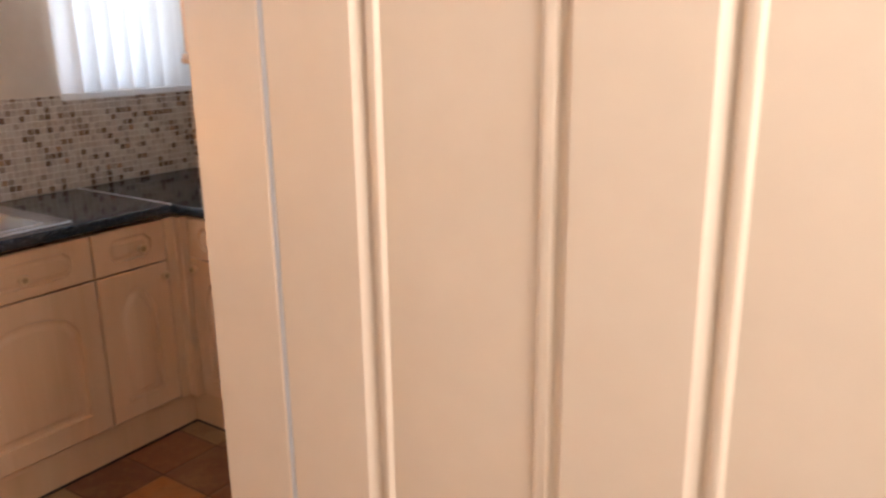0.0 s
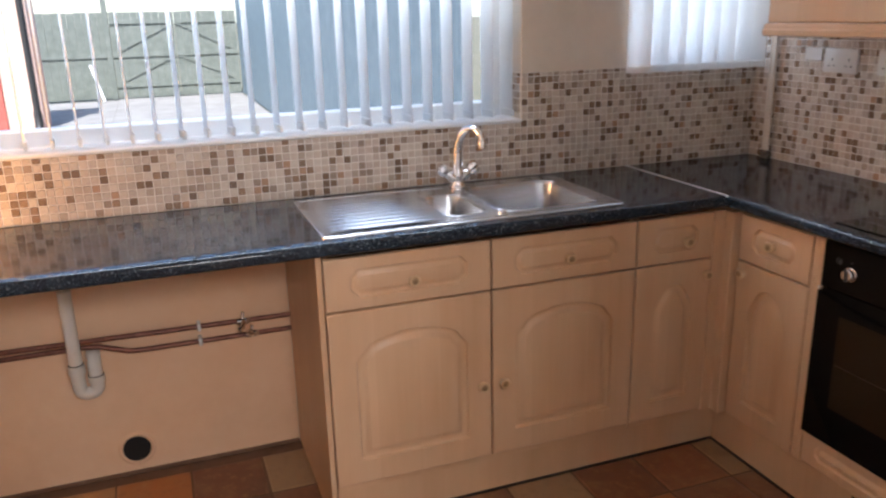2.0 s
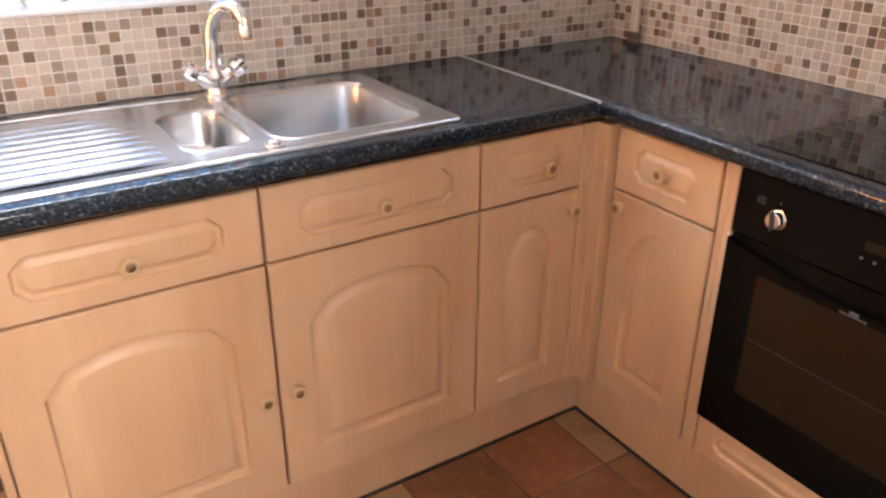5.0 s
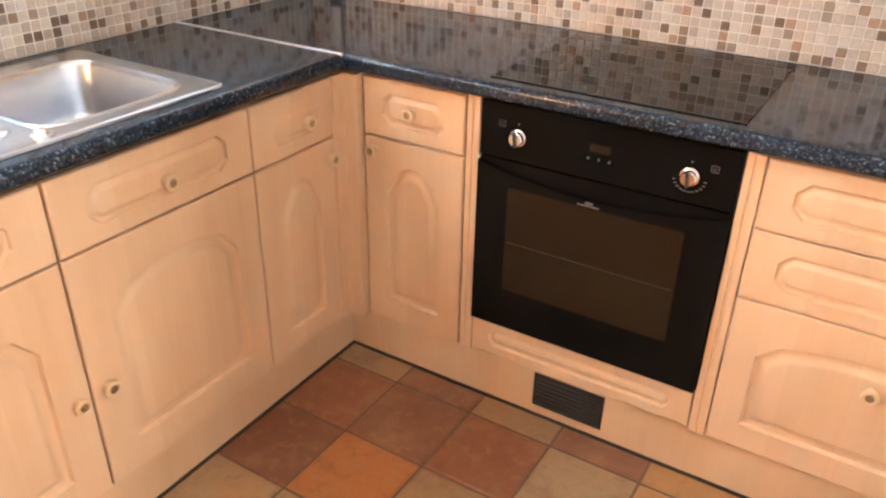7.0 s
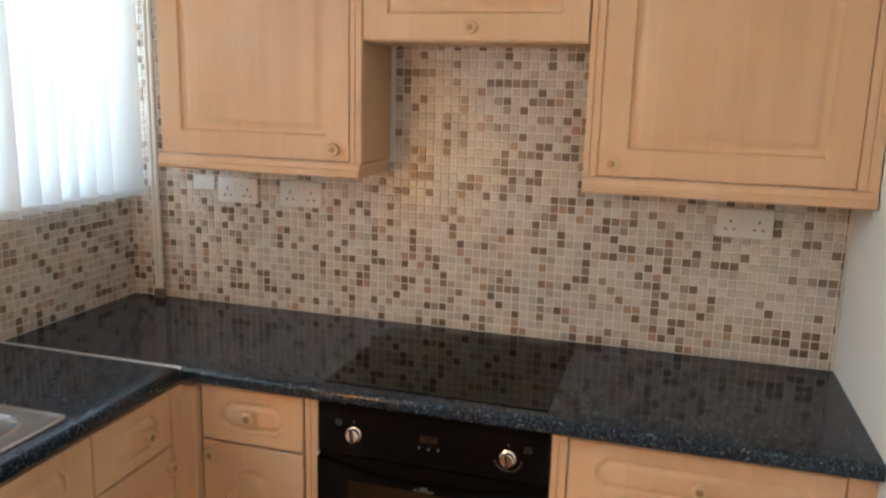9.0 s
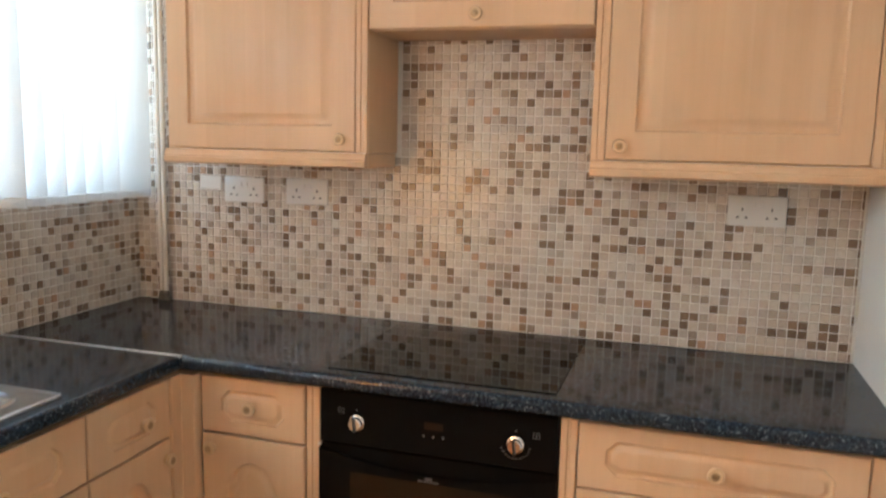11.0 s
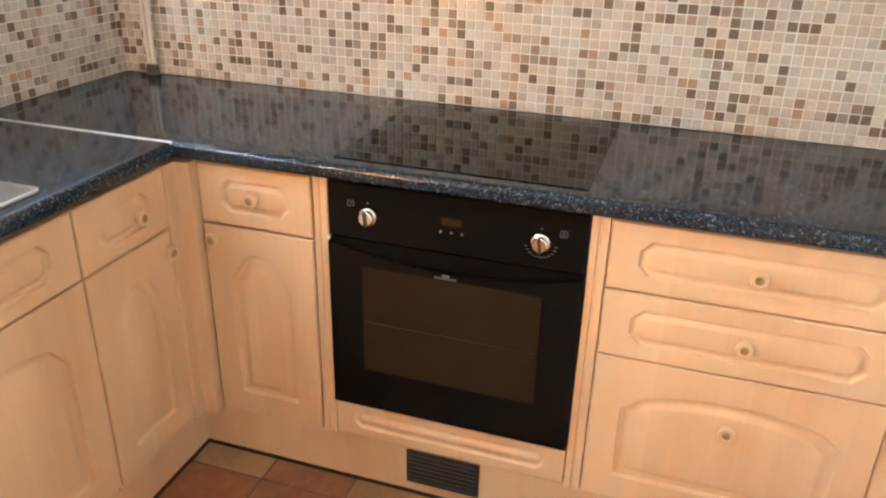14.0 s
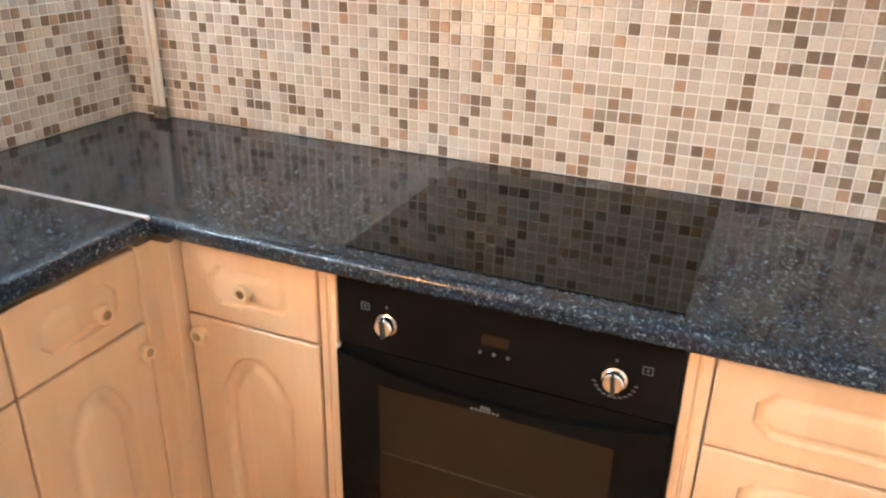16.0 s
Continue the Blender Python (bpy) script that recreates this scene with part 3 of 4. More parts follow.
for x in (0.100, 0.498):
    kb = part("oven_knob", lathe([(0.0205, 0), (0.0205, 0.003), (0.0175, 0.004), (0.0170, 0.016), (0.0150, 0.0185)], 28), M_CHROME, oven, "chrome rotary knob with a black grip", True, pose(x, -0.0042, 0.523) @ KNOB_AXIS)
    part("grip", box(-0.0028, -0.0172, 0.003, 0.0028, 0.0172, 0.025, 0.0012), M_DARK, kb, "", False, pose(0, 0, 0, 0, 0, 6))
    part("dot_mark", lathe([(0.0022, 0), (0.0022, 0.0006)], 10), M_PRINT, oven, "", False, pose(x, -0.0042, 0.556) @ KNOB_AXIS)
    sx = x + (-0.042 if x < 0.3 else 0.048)
    ic = bmesh.new()
    for a, b, c, d in ((0, 0, 0.016, 0.0012), (0, 0.0128, 0.016, 0.014), (0, 0, 0.0012, 0.014), (0.0148, 0, 0.016, 0.014), (0.005, 0.0065, 0.011, 0.0075), (0.0075, 0.004, 0.0085, 0.010)):
        box(sx - 0.008 + a, -0.0048, 0.543 + b, sx - 0.008 + c, -0.0040, 0.543 + d, bm=ic)
    part("icon", ic, M_PRINT, oven, "small square printed symbol")
for k in range(11):
    a = radians(200 + k * 15)
    part("scale_mark", box(0.498 + 0.034 * math.cos(a) - 0.0032, -0.0047, 0.523 + 0.034 * math.sin(a) - 0.0012, 0.498 + 0.034 * math.cos(a) + 0.0032, -0.0040, 0.523 + 0.034 * math.sin(a) + 0.0012), M_PRINT, oven)
part("display", box(0.275, -0.0052, 0.530, 0.323, -0.0040, 0.549), M_DISPLAY, oven, "small brown clock display")
for k in range(3):
    part("button", lathe([(0.0030, 0), (0.0030, 0.002), (0.002, 0.003)], 12), M_PRINT, oven, "", True, pose(0.274 + k * 0.0245, -0.0042, 0.514) @ KNOB_AXIS)
part("hinge_stop", box(-0.004, -0.008, 0.453, 0.004, -0.0042, 0.461, 0.001), M_SOCKET, oven, "tiny white stop")
oven_panel = thing("oven_base_panel", NORTH(0.983), "maple-effect panel with a routed strip under the oven", "panel")
part("panel", panel_slab(0.597, 0.103, 0.018, [cut_outline(0.597, 0.103, 0.05, 0.026, 0.016)], SLIM_ROUT), M_WOOD, oven_panel, "", True, pose(0, 0, 0.156))


# ---- worktops ----
def worktop_profile():
    """Front edge rolled: (depth from the wall, height)."""
    pts = [(0.0, 0.872), (0.588, 0.872)]
    pts += [(0.593 + 0.012 * math.cos(a), 0.884 + 0.012 * math.sin(a)) for a in [radians(-90 + 15 * k) for k in range(7)]]
    pts += [(0.591 + 0.014 * math.cos(a), 0.896 + 0.014 * math.sin(a)) for a in [radians(15 * k) for k in range(7)]]
    pts += [(0.0, 0.910)]
    return pts


def extrude_profile(pts, at0, at1):
    bm = bmesh.new()
    a = [bm.verts.new(at0(d, z)) for d, z in pts]
    b = [bm.verts.new(at1(d, z)) for d, z in pts]
    loops_bridge(bm, [a, b])
    bm.faces.new(a)
    bm.faces.new(b)
    return bm


WT_END = -3.30
SX0, SX1, SY0, SY1 = 0.062, 0.560, -1.917, -0.953
EDGE = [(0.53, 0.872), *worktop_profile()[1:-1], (0.53, 0.910)]
bm = bmesh.new()
box(0.006, WT_END, 0.872, 0.095, -0.6015, 0.910, bm=bm)
box(0.095, WT_END, 0.872, 0.53, SY0 + 0.03, 0.910, bm=bm)
box(0.095, SY1 - 0.03, 0.872, 0.53, -0.6015, 0.910, bm=bm)
worktop_w = thing("worktop", pose(0, 0, 0), "glossy black granite-effect worktop along the window wall", "worktop")
part("surface", bm, M_GRANITE, worktop_w, "", True)
part("edge_lip", extrude_profile(EDGE, lambda d, z: (d, WT_END, z), lambda d, z: (d, -0.6015, z)), M_GRANITE, worktop_w, "rolled front edge", True)
worktop_n = thing("worktop", pose(0, 0, 0), "glossy black granite-effect worktop along the cooker wall", "worktop")
part("surface", box(0.006, -0.53, 0.872, 2.2765, -0.006, 0.910), M_GRANITE, worktop_n)
part("edge_lip", extrude_profile(EDGE, lambda d, z: (0.5305, -d, z), lambda d, z: (2.2765, -d, z)), M_GRANITE, worktop_n, "rolled front edge", True)
part("corner_infill", box(0.006, -0.5995, 0.872, 0.5300, -0.5302, 0.910), M_GRANITE, worktop_n)
joint = solid("worktop_joint_strip", box(0.010, -0.6075, 0.905, 0.601, -0.5985, 0.9125, 0.001), M_ALU, "thin aluminium strip over the worktop joint", "strip")

# ---- hob ----
hob = thing("ceramic_hob", pose(0.995, -0.560, 0.9102), "black ceramic glass hob set flush in the worktop", "hob")
part("glass", box(0, 0, 0, 0.573, 0.495, 0.003, 0.0012), M_HOB, hob)
M_ZONE = material("hob_zone_print", 0.1, colour=(0.03, 0.03, 0.03))[0]
for cx, cy, r in ((0.15, 0.14, 0.09), (0.15, 0.36, 0.073), (0.42, 0.36, 0.09), (0.42, 0.14, 0.073)):
    ringm = bmesh.new()
    rr = []
    for rad, z in ((r, 0.0), (r, 0.0002), (r - 0.0015, 0.0002), (r - 0.0015, 0.0)):
        rr.append([ringm.verts.new((cx + rad * math.cos(2 * math.pi * k / 40), cy + rad * math.sin(2 * math.pi * k / 40), 0.0031 + z)) for k in range(40)])
    loops_bridge(ringm, rr)
    part("cooking_zone", ringm, M_ZONE, hob, "faint printed ring")


# ---- sink ----
def sink_mesh():
    bm = bmesh.new()
    zt = 0.9155

    def ring(pts, z):
        return [bm.verts.new((x, y, z)) for x, y in pts]

    outer = round_rect(SX0, SY0, SX1, SY1, 0.02)
    o0, o1, o2, o3 = ring(outer, 0.9105), ring(inset(outer, 0.001), 0.9145), ring(inset(outer, 0.006), 0.9165), ring(inset(outer, 0.014), zt - 0.0015)
    loops_bridge(bm, [o0, o1, o2, o3])
    rings = [o3]
    for x0, y0, x1, y1, depth, r in ((0.135, -1.345, 0.500, -1.005, 0.155, 0.06), (0.205, -1.520, 0.480, -1.385, 0.095, 0.05)):
        pts = round_rect(x0, y0, x1, y1, r)
        l = [ring(inset(pts, -0.009), zt - 0.0015), ring(inset(pts, -0.006), zt + 0.001), ring(inset(pts, -0.003), zt + 0.0008), ring(pts, zt - 0.003), ring(inset(pts, 0.003), zt - 0.012), ring(inset(pts, 0.010), zt - depth * 0.72),
             ring(inset(pts, 0.016), zt - depth * 0.88), ring(inset(pts, 0.030), zt - depth * 0.98), ring(inset(pts, 0.045), zt - depth)]
        loops_bridge(bm, l)
        bm.faces.new(l[-1])
        rings.append(l[0])
    fill_between(bm, rings, lambda v: (v.co.x, v.co.y))
    return bm


sink = thing("kitchen_sink", pose(0, 0, 0), "stainless steel one and a half bowl sink with drainer", "sink")
part("basin", sink_mesh(), M_STEEL, sink, "", True)
bm = bmesh.new()
RIBS, COLS = 10, 120
rows = []
for j in range(13):
    y = -1.885 + 0.325 * j / 12
    fade = min(1.0, 5 * j / 12, 5 * (12 - j) / 12)
    rows.append([bm.verts.new((0.118 + 0.398 * i / COLS, y, 0.9148 + fade * 0.0022 * math.cos(2 * math.pi * RIBS * i / COLS) - (1 - fade) * 0.0006)) for i in range(COLS + 1)])
loops_bridge(bm, rows, False)
part("drainer", bm, M_STEEL, sink, "ribbed steel draining board", True)
part("rim_fold", tube([(0.08, -1.895, 0.9138), (0.08, -1.62, 0.9140), (0.095, -1.40, 0.9136)], 0.003, 8), M_STEEL, sink, "", True)
for x, y, z in ((0.32, -1.175, 0.7612), (0.34, -1.452, 0.8212)):
    part("waste_outlet", lathe([(0.036, 0), (0.036, 0.0015), (0.030, 0.0025), (0.022, 0.0010), (0.012, 0.0015)], 24), M_CHROME, sink, "", True, pose(x, y, z))
part("plug_knob", lathe([(0.013, 0), (0.013, 0.006), (0.010, 0.010), (0.006, 0.011)], 20), M_CHROME, sink, "small chrome pop-up plug button", True, pose(0.515, -1.362, 0.9150))
part("plug_plate", lathe([(0.021, 0), (0.021, 0.002), (0.016, 0.003)], 20), M_CHROME, sink, "", True, pose(0.515, -1.362, 0.9135))

# tap
tap = thing("mixer_tap", pose(0.105, -1.345, 0.9145), "chrome swan-neck mixer tap with fluted handles", "tap")
part("tap_body", lathe([(0.030, 0), (0.030, 0.004), (0.025, 0.010), (0.022, 0.026), (0.0235, 0.045), (0.021, 0.060), (0.017, 0.070)], 24), M_CHROME, tap, "", True)
neck = [Vector((0, 0, 0.060)), Vector((0, 0, 0.085))] + arc((0, 0.001, 0.095), (0.040, 0.024, 0.205), (-0.002, 0.000, 0.185), 9) + arc((0.045, 0.027, 0.207), (0.094, 0.054, 0.168), (0.090, 0.050, 0.214), 7)
part("spout", tube(neck, 0.011, 16, radii=[0.0175, 0.0168] + [0.0165 - 0.0003 * k for k in range(10)] + [0.0135] * 8), M_CHROME, tap, "", True)
part("nozzle", lathe([(0.0145, 0), (0.0145, 0.022), (0.0125, 0.026)], 18), M_CHROME, tap, "", True, pose(0.094, 0.053, 0.148))
for s in (-1, 1):
    hm = pose(0.002, s * 0.014, 0.032, -s * 52, 0, 0)
    part("valve_stem", lathe([(0.0175, 0), (0.0165, 0.026), (0.0125, 0.034)], 20), M_CHROME, tap, "", True, hm)
    bm = bmesh.new()
    prof = [(0.0135, 0.034), (0.0205, 0.041), (0.0220, 0.054), (0.0185, 0.067), (0.010, 0.069)]
    loops = []
    for r, z in prof:
        loops.append([bm.verts.new(((r * (1.0 if k % 2 else 0.88)) * math.cos(2 * math.pi * k / 16), (r * (1.0 if k % 2 else 0.88)) * math.sin(2 * math.pi * k / 16), z)) for k in range(16)])
    loops_bridge(bm, loops)
    bm.faces.new(loops[0])
    bm.faces.new(loops[-1])
    hd = part("handle", bm, M_CHROME, tap, "fluted chrome handle", False, hm)
    part("handle_cap", lathe([(0.009, 0.0692), (0.008, 0.0715), (0.004, 0.0725)], 14), M_CHROME, hd, "", True)


# ---- wall units ----
def wall_unit(name, x, w, z0, z1, door_x0, door_w, fills, label, knob_x, pelmet=True, ret=None):
    u = thing(name, pose(x, -0.248, 0), label, "wall cabinet", "wall cabinets")
    bm = bmesh.new()
    box(0.001, 0.019, z0, w - 0.001, 0.242, z0 + 0.016, bm=bm)
    box(0.001, 0.019, z0 + 0.016, 0.017, 0.242, z1, bm=bm)
    box(w - 0.017, 0.019, z0 + 0.016, w - 0.001, 0.242, z1, bm=bm)
    box(0.017, 0.019, z1 - 0.016, w - 0.017, 0.242, z1, bm=bm)
    box(0.017, 0.236, z0 + 0.016, w - 0.017, 0.242, z1 - 0.016, bm=bm)
    part("carcass", bm, M_WOOD_PLAIN, u)
    h = z1 - z0 - 0.004
    d = part("door", panel_slab(door_w, h, 0.018, [rect_outline(door_w, h)], WIDE_ROUT), M_WOOD, u, "cupboard door with a routed rectangular panel", True, pose(door_x0 - x, 0, z0 + 0.002))
    knob_on(d, knob_x, 0.034)
    for a, b in fills:
        part("filler", fluted(b - a, 0.018, z0, z1, 1), M_WOOD, u, "", False, pose(a - x, 0.001, 0))
    if pelmet:
        bm = bmesh.new()
        prof = [(0.0, 0.0), (-0.010, 0.004), (-0.012, 0.020), (-0.006, 0.026), (-0.006, 0.034), (-0.002, 0.040), (0.0, 0.043), (0.016, 0.043), (0.016, 0.0)]
        a = [bm.verts.new((0.002, y, z0 - 0.044 + z)) for y, z in prof]
        b = [bm.verts.new((w - 0.002, y, z0 - 0.044 + z)) for y, z in prof]
        loops_bridge(bm, [a, b])
        bm.faces.new(a)
        bm.faces.new(b)
        part("pelmet", bm, M_WOOD, u, "moulded light pelmet under the cabinet", True)
        if ret is not None:
            part("pelmet_return", box(ret - 0.014, 0.017, z0 - 0.044, ret, 0.235, z0 - 0.001, 0.003), M_WOOD, u)
    return u


def rect_outline(w, h):
    m = 0.070
    return [(m, m), (w - m, m), (w - m, h - m), (m, h - m)]


wall_unit("wall_cabinet", 0.304, 0.660, 1.438, 2.13, 0.316, 0.612, [(0.930, 0.964)], "maple-effect wall cabinet beside the corner pipes", 0.570, ret=0.658)
wall_unit("wall_cabinet", 0.9665, 0.612, 1.771, 2.13, 0.968, 0.609, [], "short maple-effect wall cabinet above the hob", 0.304, False)
wall_unit("wall_cabinet", 1.580, 0.695, 1.438, 2.13, 1.619, 0.606, [(1.581, 1.617), (2.227, 2.274)], "maple-effect wall cabinet beside the white wall", 0.036, ret=0.016)


# ---- sockets ----
def socket(x, z, w, label, switches=True, extra=False):
    s = thing("wall_socket", pose(x, -0.0068, z), label, "socket", "wall sockets")
    part("plate", box(0, -0.010, 0, w, 0, 0.083, 0.003, segments=2), M_SOCKET, s, "", True)
    for cx in (w * 0.25, w * 0.75):
        for dx, dz, ww, hh in ((0, 0.046, 0.0042, 0.0085), (-0.011, 0.024, 0.0072, 0.0045), (0.011, 0.024, 0.0072, 0.0045)):
            # black pad on the plate, coloured as the shade of a pin hole
            part("pin_hole_shade", box(cx + dx - ww / 2, -0.0106, dz - hh / 2, cx + dx + ww / 2, -0.0099, dz + hh / 2), M_HOLE_SHADE, s)
        part("switch", box(w * 0.5 + (cx - w * 0.5) * 0.28 - 0.005, -0.0135, 0.052, w * 0.5 + (cx - w * 0.5) * 0.28 + 0.005, -0.0101, 0.068, 0.001), M_SOCKET, s)
    if extra:
        for dx in (0.045, 0.085):
            part("indicator", box(dx, -0.0112, 0.068, dx + 0.022, -0.0099, 0.074), M_DARK, s, "small dark slot")


socket(0.358, 1.262, 0.147, "white double socket under the wall cabinet")
socket(0.587, 1.263, 0.147, "white double socket with dark slots")
socket(1.932, 1.266, 0.150, "white double socket beside the white wall")
# thin pale rectangle left of the first socket
tagged(solid("pale_patch", box(0.262, -0.0138, 1.300, 0.345, -0.0068, 1.345, 0.002), M_SOCKET, "pale flat rectangle on the tiles", "cover plate"))

# corner pipes
for x, r in ((0.114, 0.0078), (0.132, 0.0080)):
    p = thing("riser_pipe", pose(x, -0.030, 0.9105), "off-white painted heating pipe in the corner", "pipe", "corner pipes")
    part("pipe", tube([(0, 0, 0.03), (0, 0, 0.7), (0, 0, 1.50)], r, 14), M_PIPE_WHITE, p, "", True)
    part("coupling", lathe([(r + 0.003, 0), (r + 0.006, 0.003), (r + 0.006, 0.010), (r + 0.002, 0.013), (r + 0.004, 0.016), (r + 0.004, 0.026), (r + 0.002, 0.030), (r, 0.034)], 16), M_TARNISH, p, "tarnished dark fitting at the worktop", True)


# ---- blinds ----
def blind(name, x, y0, y1, z0, z1, pitch, turn, label, first, width=0.089, sway=1.0):
    b = thing(name, pose(x, 0, 0), label, "window blind")
    part("headrail", box(-0.022, y0, z1, 0.022, y1, z1 + 0.04, 0.003), M_UPVC, b)
    n = int((y1 - y0) / pitch)
    half = width / 2
    for k in range(n + 1):
        y = first - k * pitch
        if y < y0:
            break
        tw = turn + random.uniform(-3, 3) * sway
        bm = bmesh.new()
        cols = []
        for c in range(5):
            u = -1 + c / 2
            bow = 0.006 * (1 - u * u)
            cols.append([bm.verts.new((u * half, bow, z0 + 0.004 * random.random())), bm.verts.new((u * half, bow, (z0 + z1) / 2)), bm.verts.new((u * half, bow, z1))])
        for p, q in zip(cols, cols[1:]):
            for i in range(2):
                bm.faces.new((p[i], q[i], q[i + 1], p[i + 1]))
        bmesh.ops.solidify(bm, geom=bm.faces[:], thickness=0.0008)
        s = part("slat", bm, M_BLIND, b, "", True, pose(0, y, 0, 0, 0, tw))
        part("weight", box(-half + 0.004, -0.001, z0 + 0.002, half - 0.004, 0.010, z0 + 0.028, 0.002), M_BLIND, s, "stitched bottom weight")
    ch = bmesh.new()
    for side in (-1,):
        pts = []
        for k in range(n):
            y = first - k * pitch
            for j in range(6):
                u = j / 6
                pts.append((side * -half * 0.9 * abs(math.cos(radians(turn))), y - pitch * u, z0 + 0.022 - 0.022 * math.sin(math.pi * u)))
        tube(pts, 0.0011, 5, ch)
    part("bead_chain", ch, M_UPVC, b, "thin white linking chain")
    return b


blind("vertical_blind", -0.055, W1Y0 + 0.02, W1Y1 - 0.02, 1.128, 2.03, 0.0765, 5, "open white vertical blind in the wide window", -1.087)
blind("vertical_blind", 0.060, -0.655, -0.035, 1.265, 2.06, 0.075, 52, "half-closed white vertical blind over the corner window", -0.075, sway=2.5)
wand = thing("blind_control", pose(-0.05, W1Y1 - 0.022, 1.318), "cord with a wooden toggle hanging in the window reveal", "blind cord")
part("cord", tube([(0, 0, 0.09), (0, 0, 0.72)], 0.0013, 6), M_UPVC, wand)
part("toggle", lathe([(0.005, 0), (0.008, 0.01), (0.007, 0.085), (0.003, 0.098)], 12), M_WOOD_PLAIN, wand, "pale wooden toggle", True)

# ---- empty appliance space: pipes and waste ----
pu = thing("water_pipe", pose(0, 0, 0), "brown tarnished copper water pipe clipped along the wall", "pipe", "copper pipes")
part("pipe", tube([(0.03, -1.950, 0.508), (0.03, -2.4, 0.513), (0.03, -3.40, 0.526)], 0.0085, 12), M_COPPER, pu, "", True)
pl = thing("water_pipe", pose(0, 0, 0), "brown tarnished copper water pipe with a swan bend", "pipe", "copper pipes")
part("pipe", tube([(0.03, -1.950, 0.458), (0.03, -2.44, 0.459), (0.03, -2.48, 0.462), (0.03, -2.57, 0.493), (0.03, -2.61, 0.496), (0.03, -3.40, 0.494)], 0.0085, 12), M_COPPER, pl, "", True)
for y, zs in ((-2.255, (0.511, 0.4585)),):
    for z in zs:
        c = solid("pipe_clip", box(0.0031, y - 0.006, z - 0.014, 0.042, y + 0.006, z + 0.014, 0.003), M_SOCKET, "white plastic pipe clip on the wall", "pipe clip", group="pipe clips")
for y, z, s in ((-2.110, 0.509, 1), (-2.085, 0.4585, -1)):
    v = thing("stop_valve", pose(0.03, y, z), "small chrome stop valve on the copper pipe", "valve", "stop valves")
    part("valve_body", tube([(0, -0.022, 0), (0, -0.012, 0), (0, 0.012, 0), (0, 0.022, 0)], 0.012, 12, radii=[0.011, 0.0135, 0.0135, 0.011]), M_CHROME, v, "", True)
    part("outlet", tube([(0.008, 0, 0), (0.03, -0.006, -0.012 * s), (0.034, -0.018, -0.02 * s)], 0.009, 12), M_CHROME, v, "", True)
    part("lever", box(-0.004, -0.005, 0.010, 0.010, 0.005, 0.034, 0.002), M_CHROME, v)
waste = thing("waste_pipe", pose(0.055, -2.640, 0), "off-white plastic washing machine standpipe with a trap", "waste pipe")
part("standpipe", tube([(0, 0, 0.70), (0, 0, 0.43)], 0.0205, 18), M_PIPE_WHITE, waste, "", True)
part("socket_collar", lathe([(0.024, 0.418), (0.026, 0.424), (0.026, 0.446), (0.022, 0.450)], 20), M_PIPE_WHITE, waste, "", True)
trap = [Vector((0, 0, 0.43)), Vector((0, 0, 0.385))] + arc((0, 0.001, 0.375), (0, 0.026, 0.349), (0, 0.001, 0.349)) + arc((0, 0.029, 0.349), (0, 0.054, 0.378), (0, 0.054, 0.349)) + [Vector((0, 0.054, 0.43))] + arc((0, 0.054, 0.436), (-0.030, 0.050, 0.466), (0, 0.054, 0.466)) + [Vector((-0.052, 0.050, 0.466))]
part("trap", tube(trap, 0.0215, 18), M_PIPE_WHITE, waste, "u-shaped trap", True)
part("trap_nut", lathe([(0.0235, 0.385), (0.0255, 0.388), (0.0255, 0.404), (0.0235, 0.407)], 20), M_PIPE_WHITE, waste, "", True, pose(0, 0.054, 0))
part("seal_ring", lathe([(0.0240, 0.4072), (0.0240, 0.4098)], 20), M_DARK, waste, "", False, pose(0, 0.054, 0))
part("seal_ring", lathe([(0.0235, 0.4515), (0.0235, 0.4545)], 20), M_DARK, waste, "", False)
hole = thing("wall_pipe_opening", pose(0.003, -2.502, 0.092), "round dark vent opening with a plaster rim low on the wall", "vent opening")
part("rim", lathe([(0.062, 0.0), (0.060, 0.003), (0.053, 0.006), (0.046, 0.003), (0.046, 0.0)], 32), M_PEACH, hole, "", True, pose(0, 0, 0, 0, 90, 0))
# black disc as the shaded inside of the opening; the wall is uncut
part("opening", lathe([(0.0455, 0.001), (0.0455, 0.0046), (0.03, 0.0047)], 32), M_HOLE_SHADE, hole, "", False, pose(0, 0, 0, 0, 90, 0))
solid("floor_trim", box(0.0031, -3.3, 0.0, 0.014, -1.95, 0.010, 0.001), M_FLOORGROUT, "rough mortar line where wall meets floor", "trim", "structure")

# ---- added warm lamp, out of view, for the glow on the left tiles ----
M_WARM, lt, lb = material("warm_fill_globe", 0.4, colour=(0.9, 0.8, 0.65))
lb.inputs["Emission Color"].default_value = (1.0, 0.45, 0.13, 1)
lb.inputs["Emission Strength"].default_value = 16.0
warm_fill_lamp = thing("warm_fill_lamp", pose(0.17, -3.1, 0.9105), "added globe lamp, out of view, that warms the left tiles", "lamp")
part("foot", lathe([(0.055, 0), (0.055, 0.008), (0.02, 0.016), (0.012, 0.05), (0.012, 0.12)], 20), M_CHROME, warm_fill_lamp, "", True)
part("globe", lathe([(0.020, 0.121), (0.070, 0.135), (0.108, 0.17), (0.120, 0.22), (0.112, 0.27), (0.080, 0.31), (0.020, 0.33)], 24), M_WARM, warm_fill_lamp, "added warm glowing globe", True)
solid("wall_lower", box(0.0002, -3.30, -0.003, 0.003, -1.9485, 0.8715), M_PEACH, "peach painted wall behind the empty appliance space", "wall", "structure")

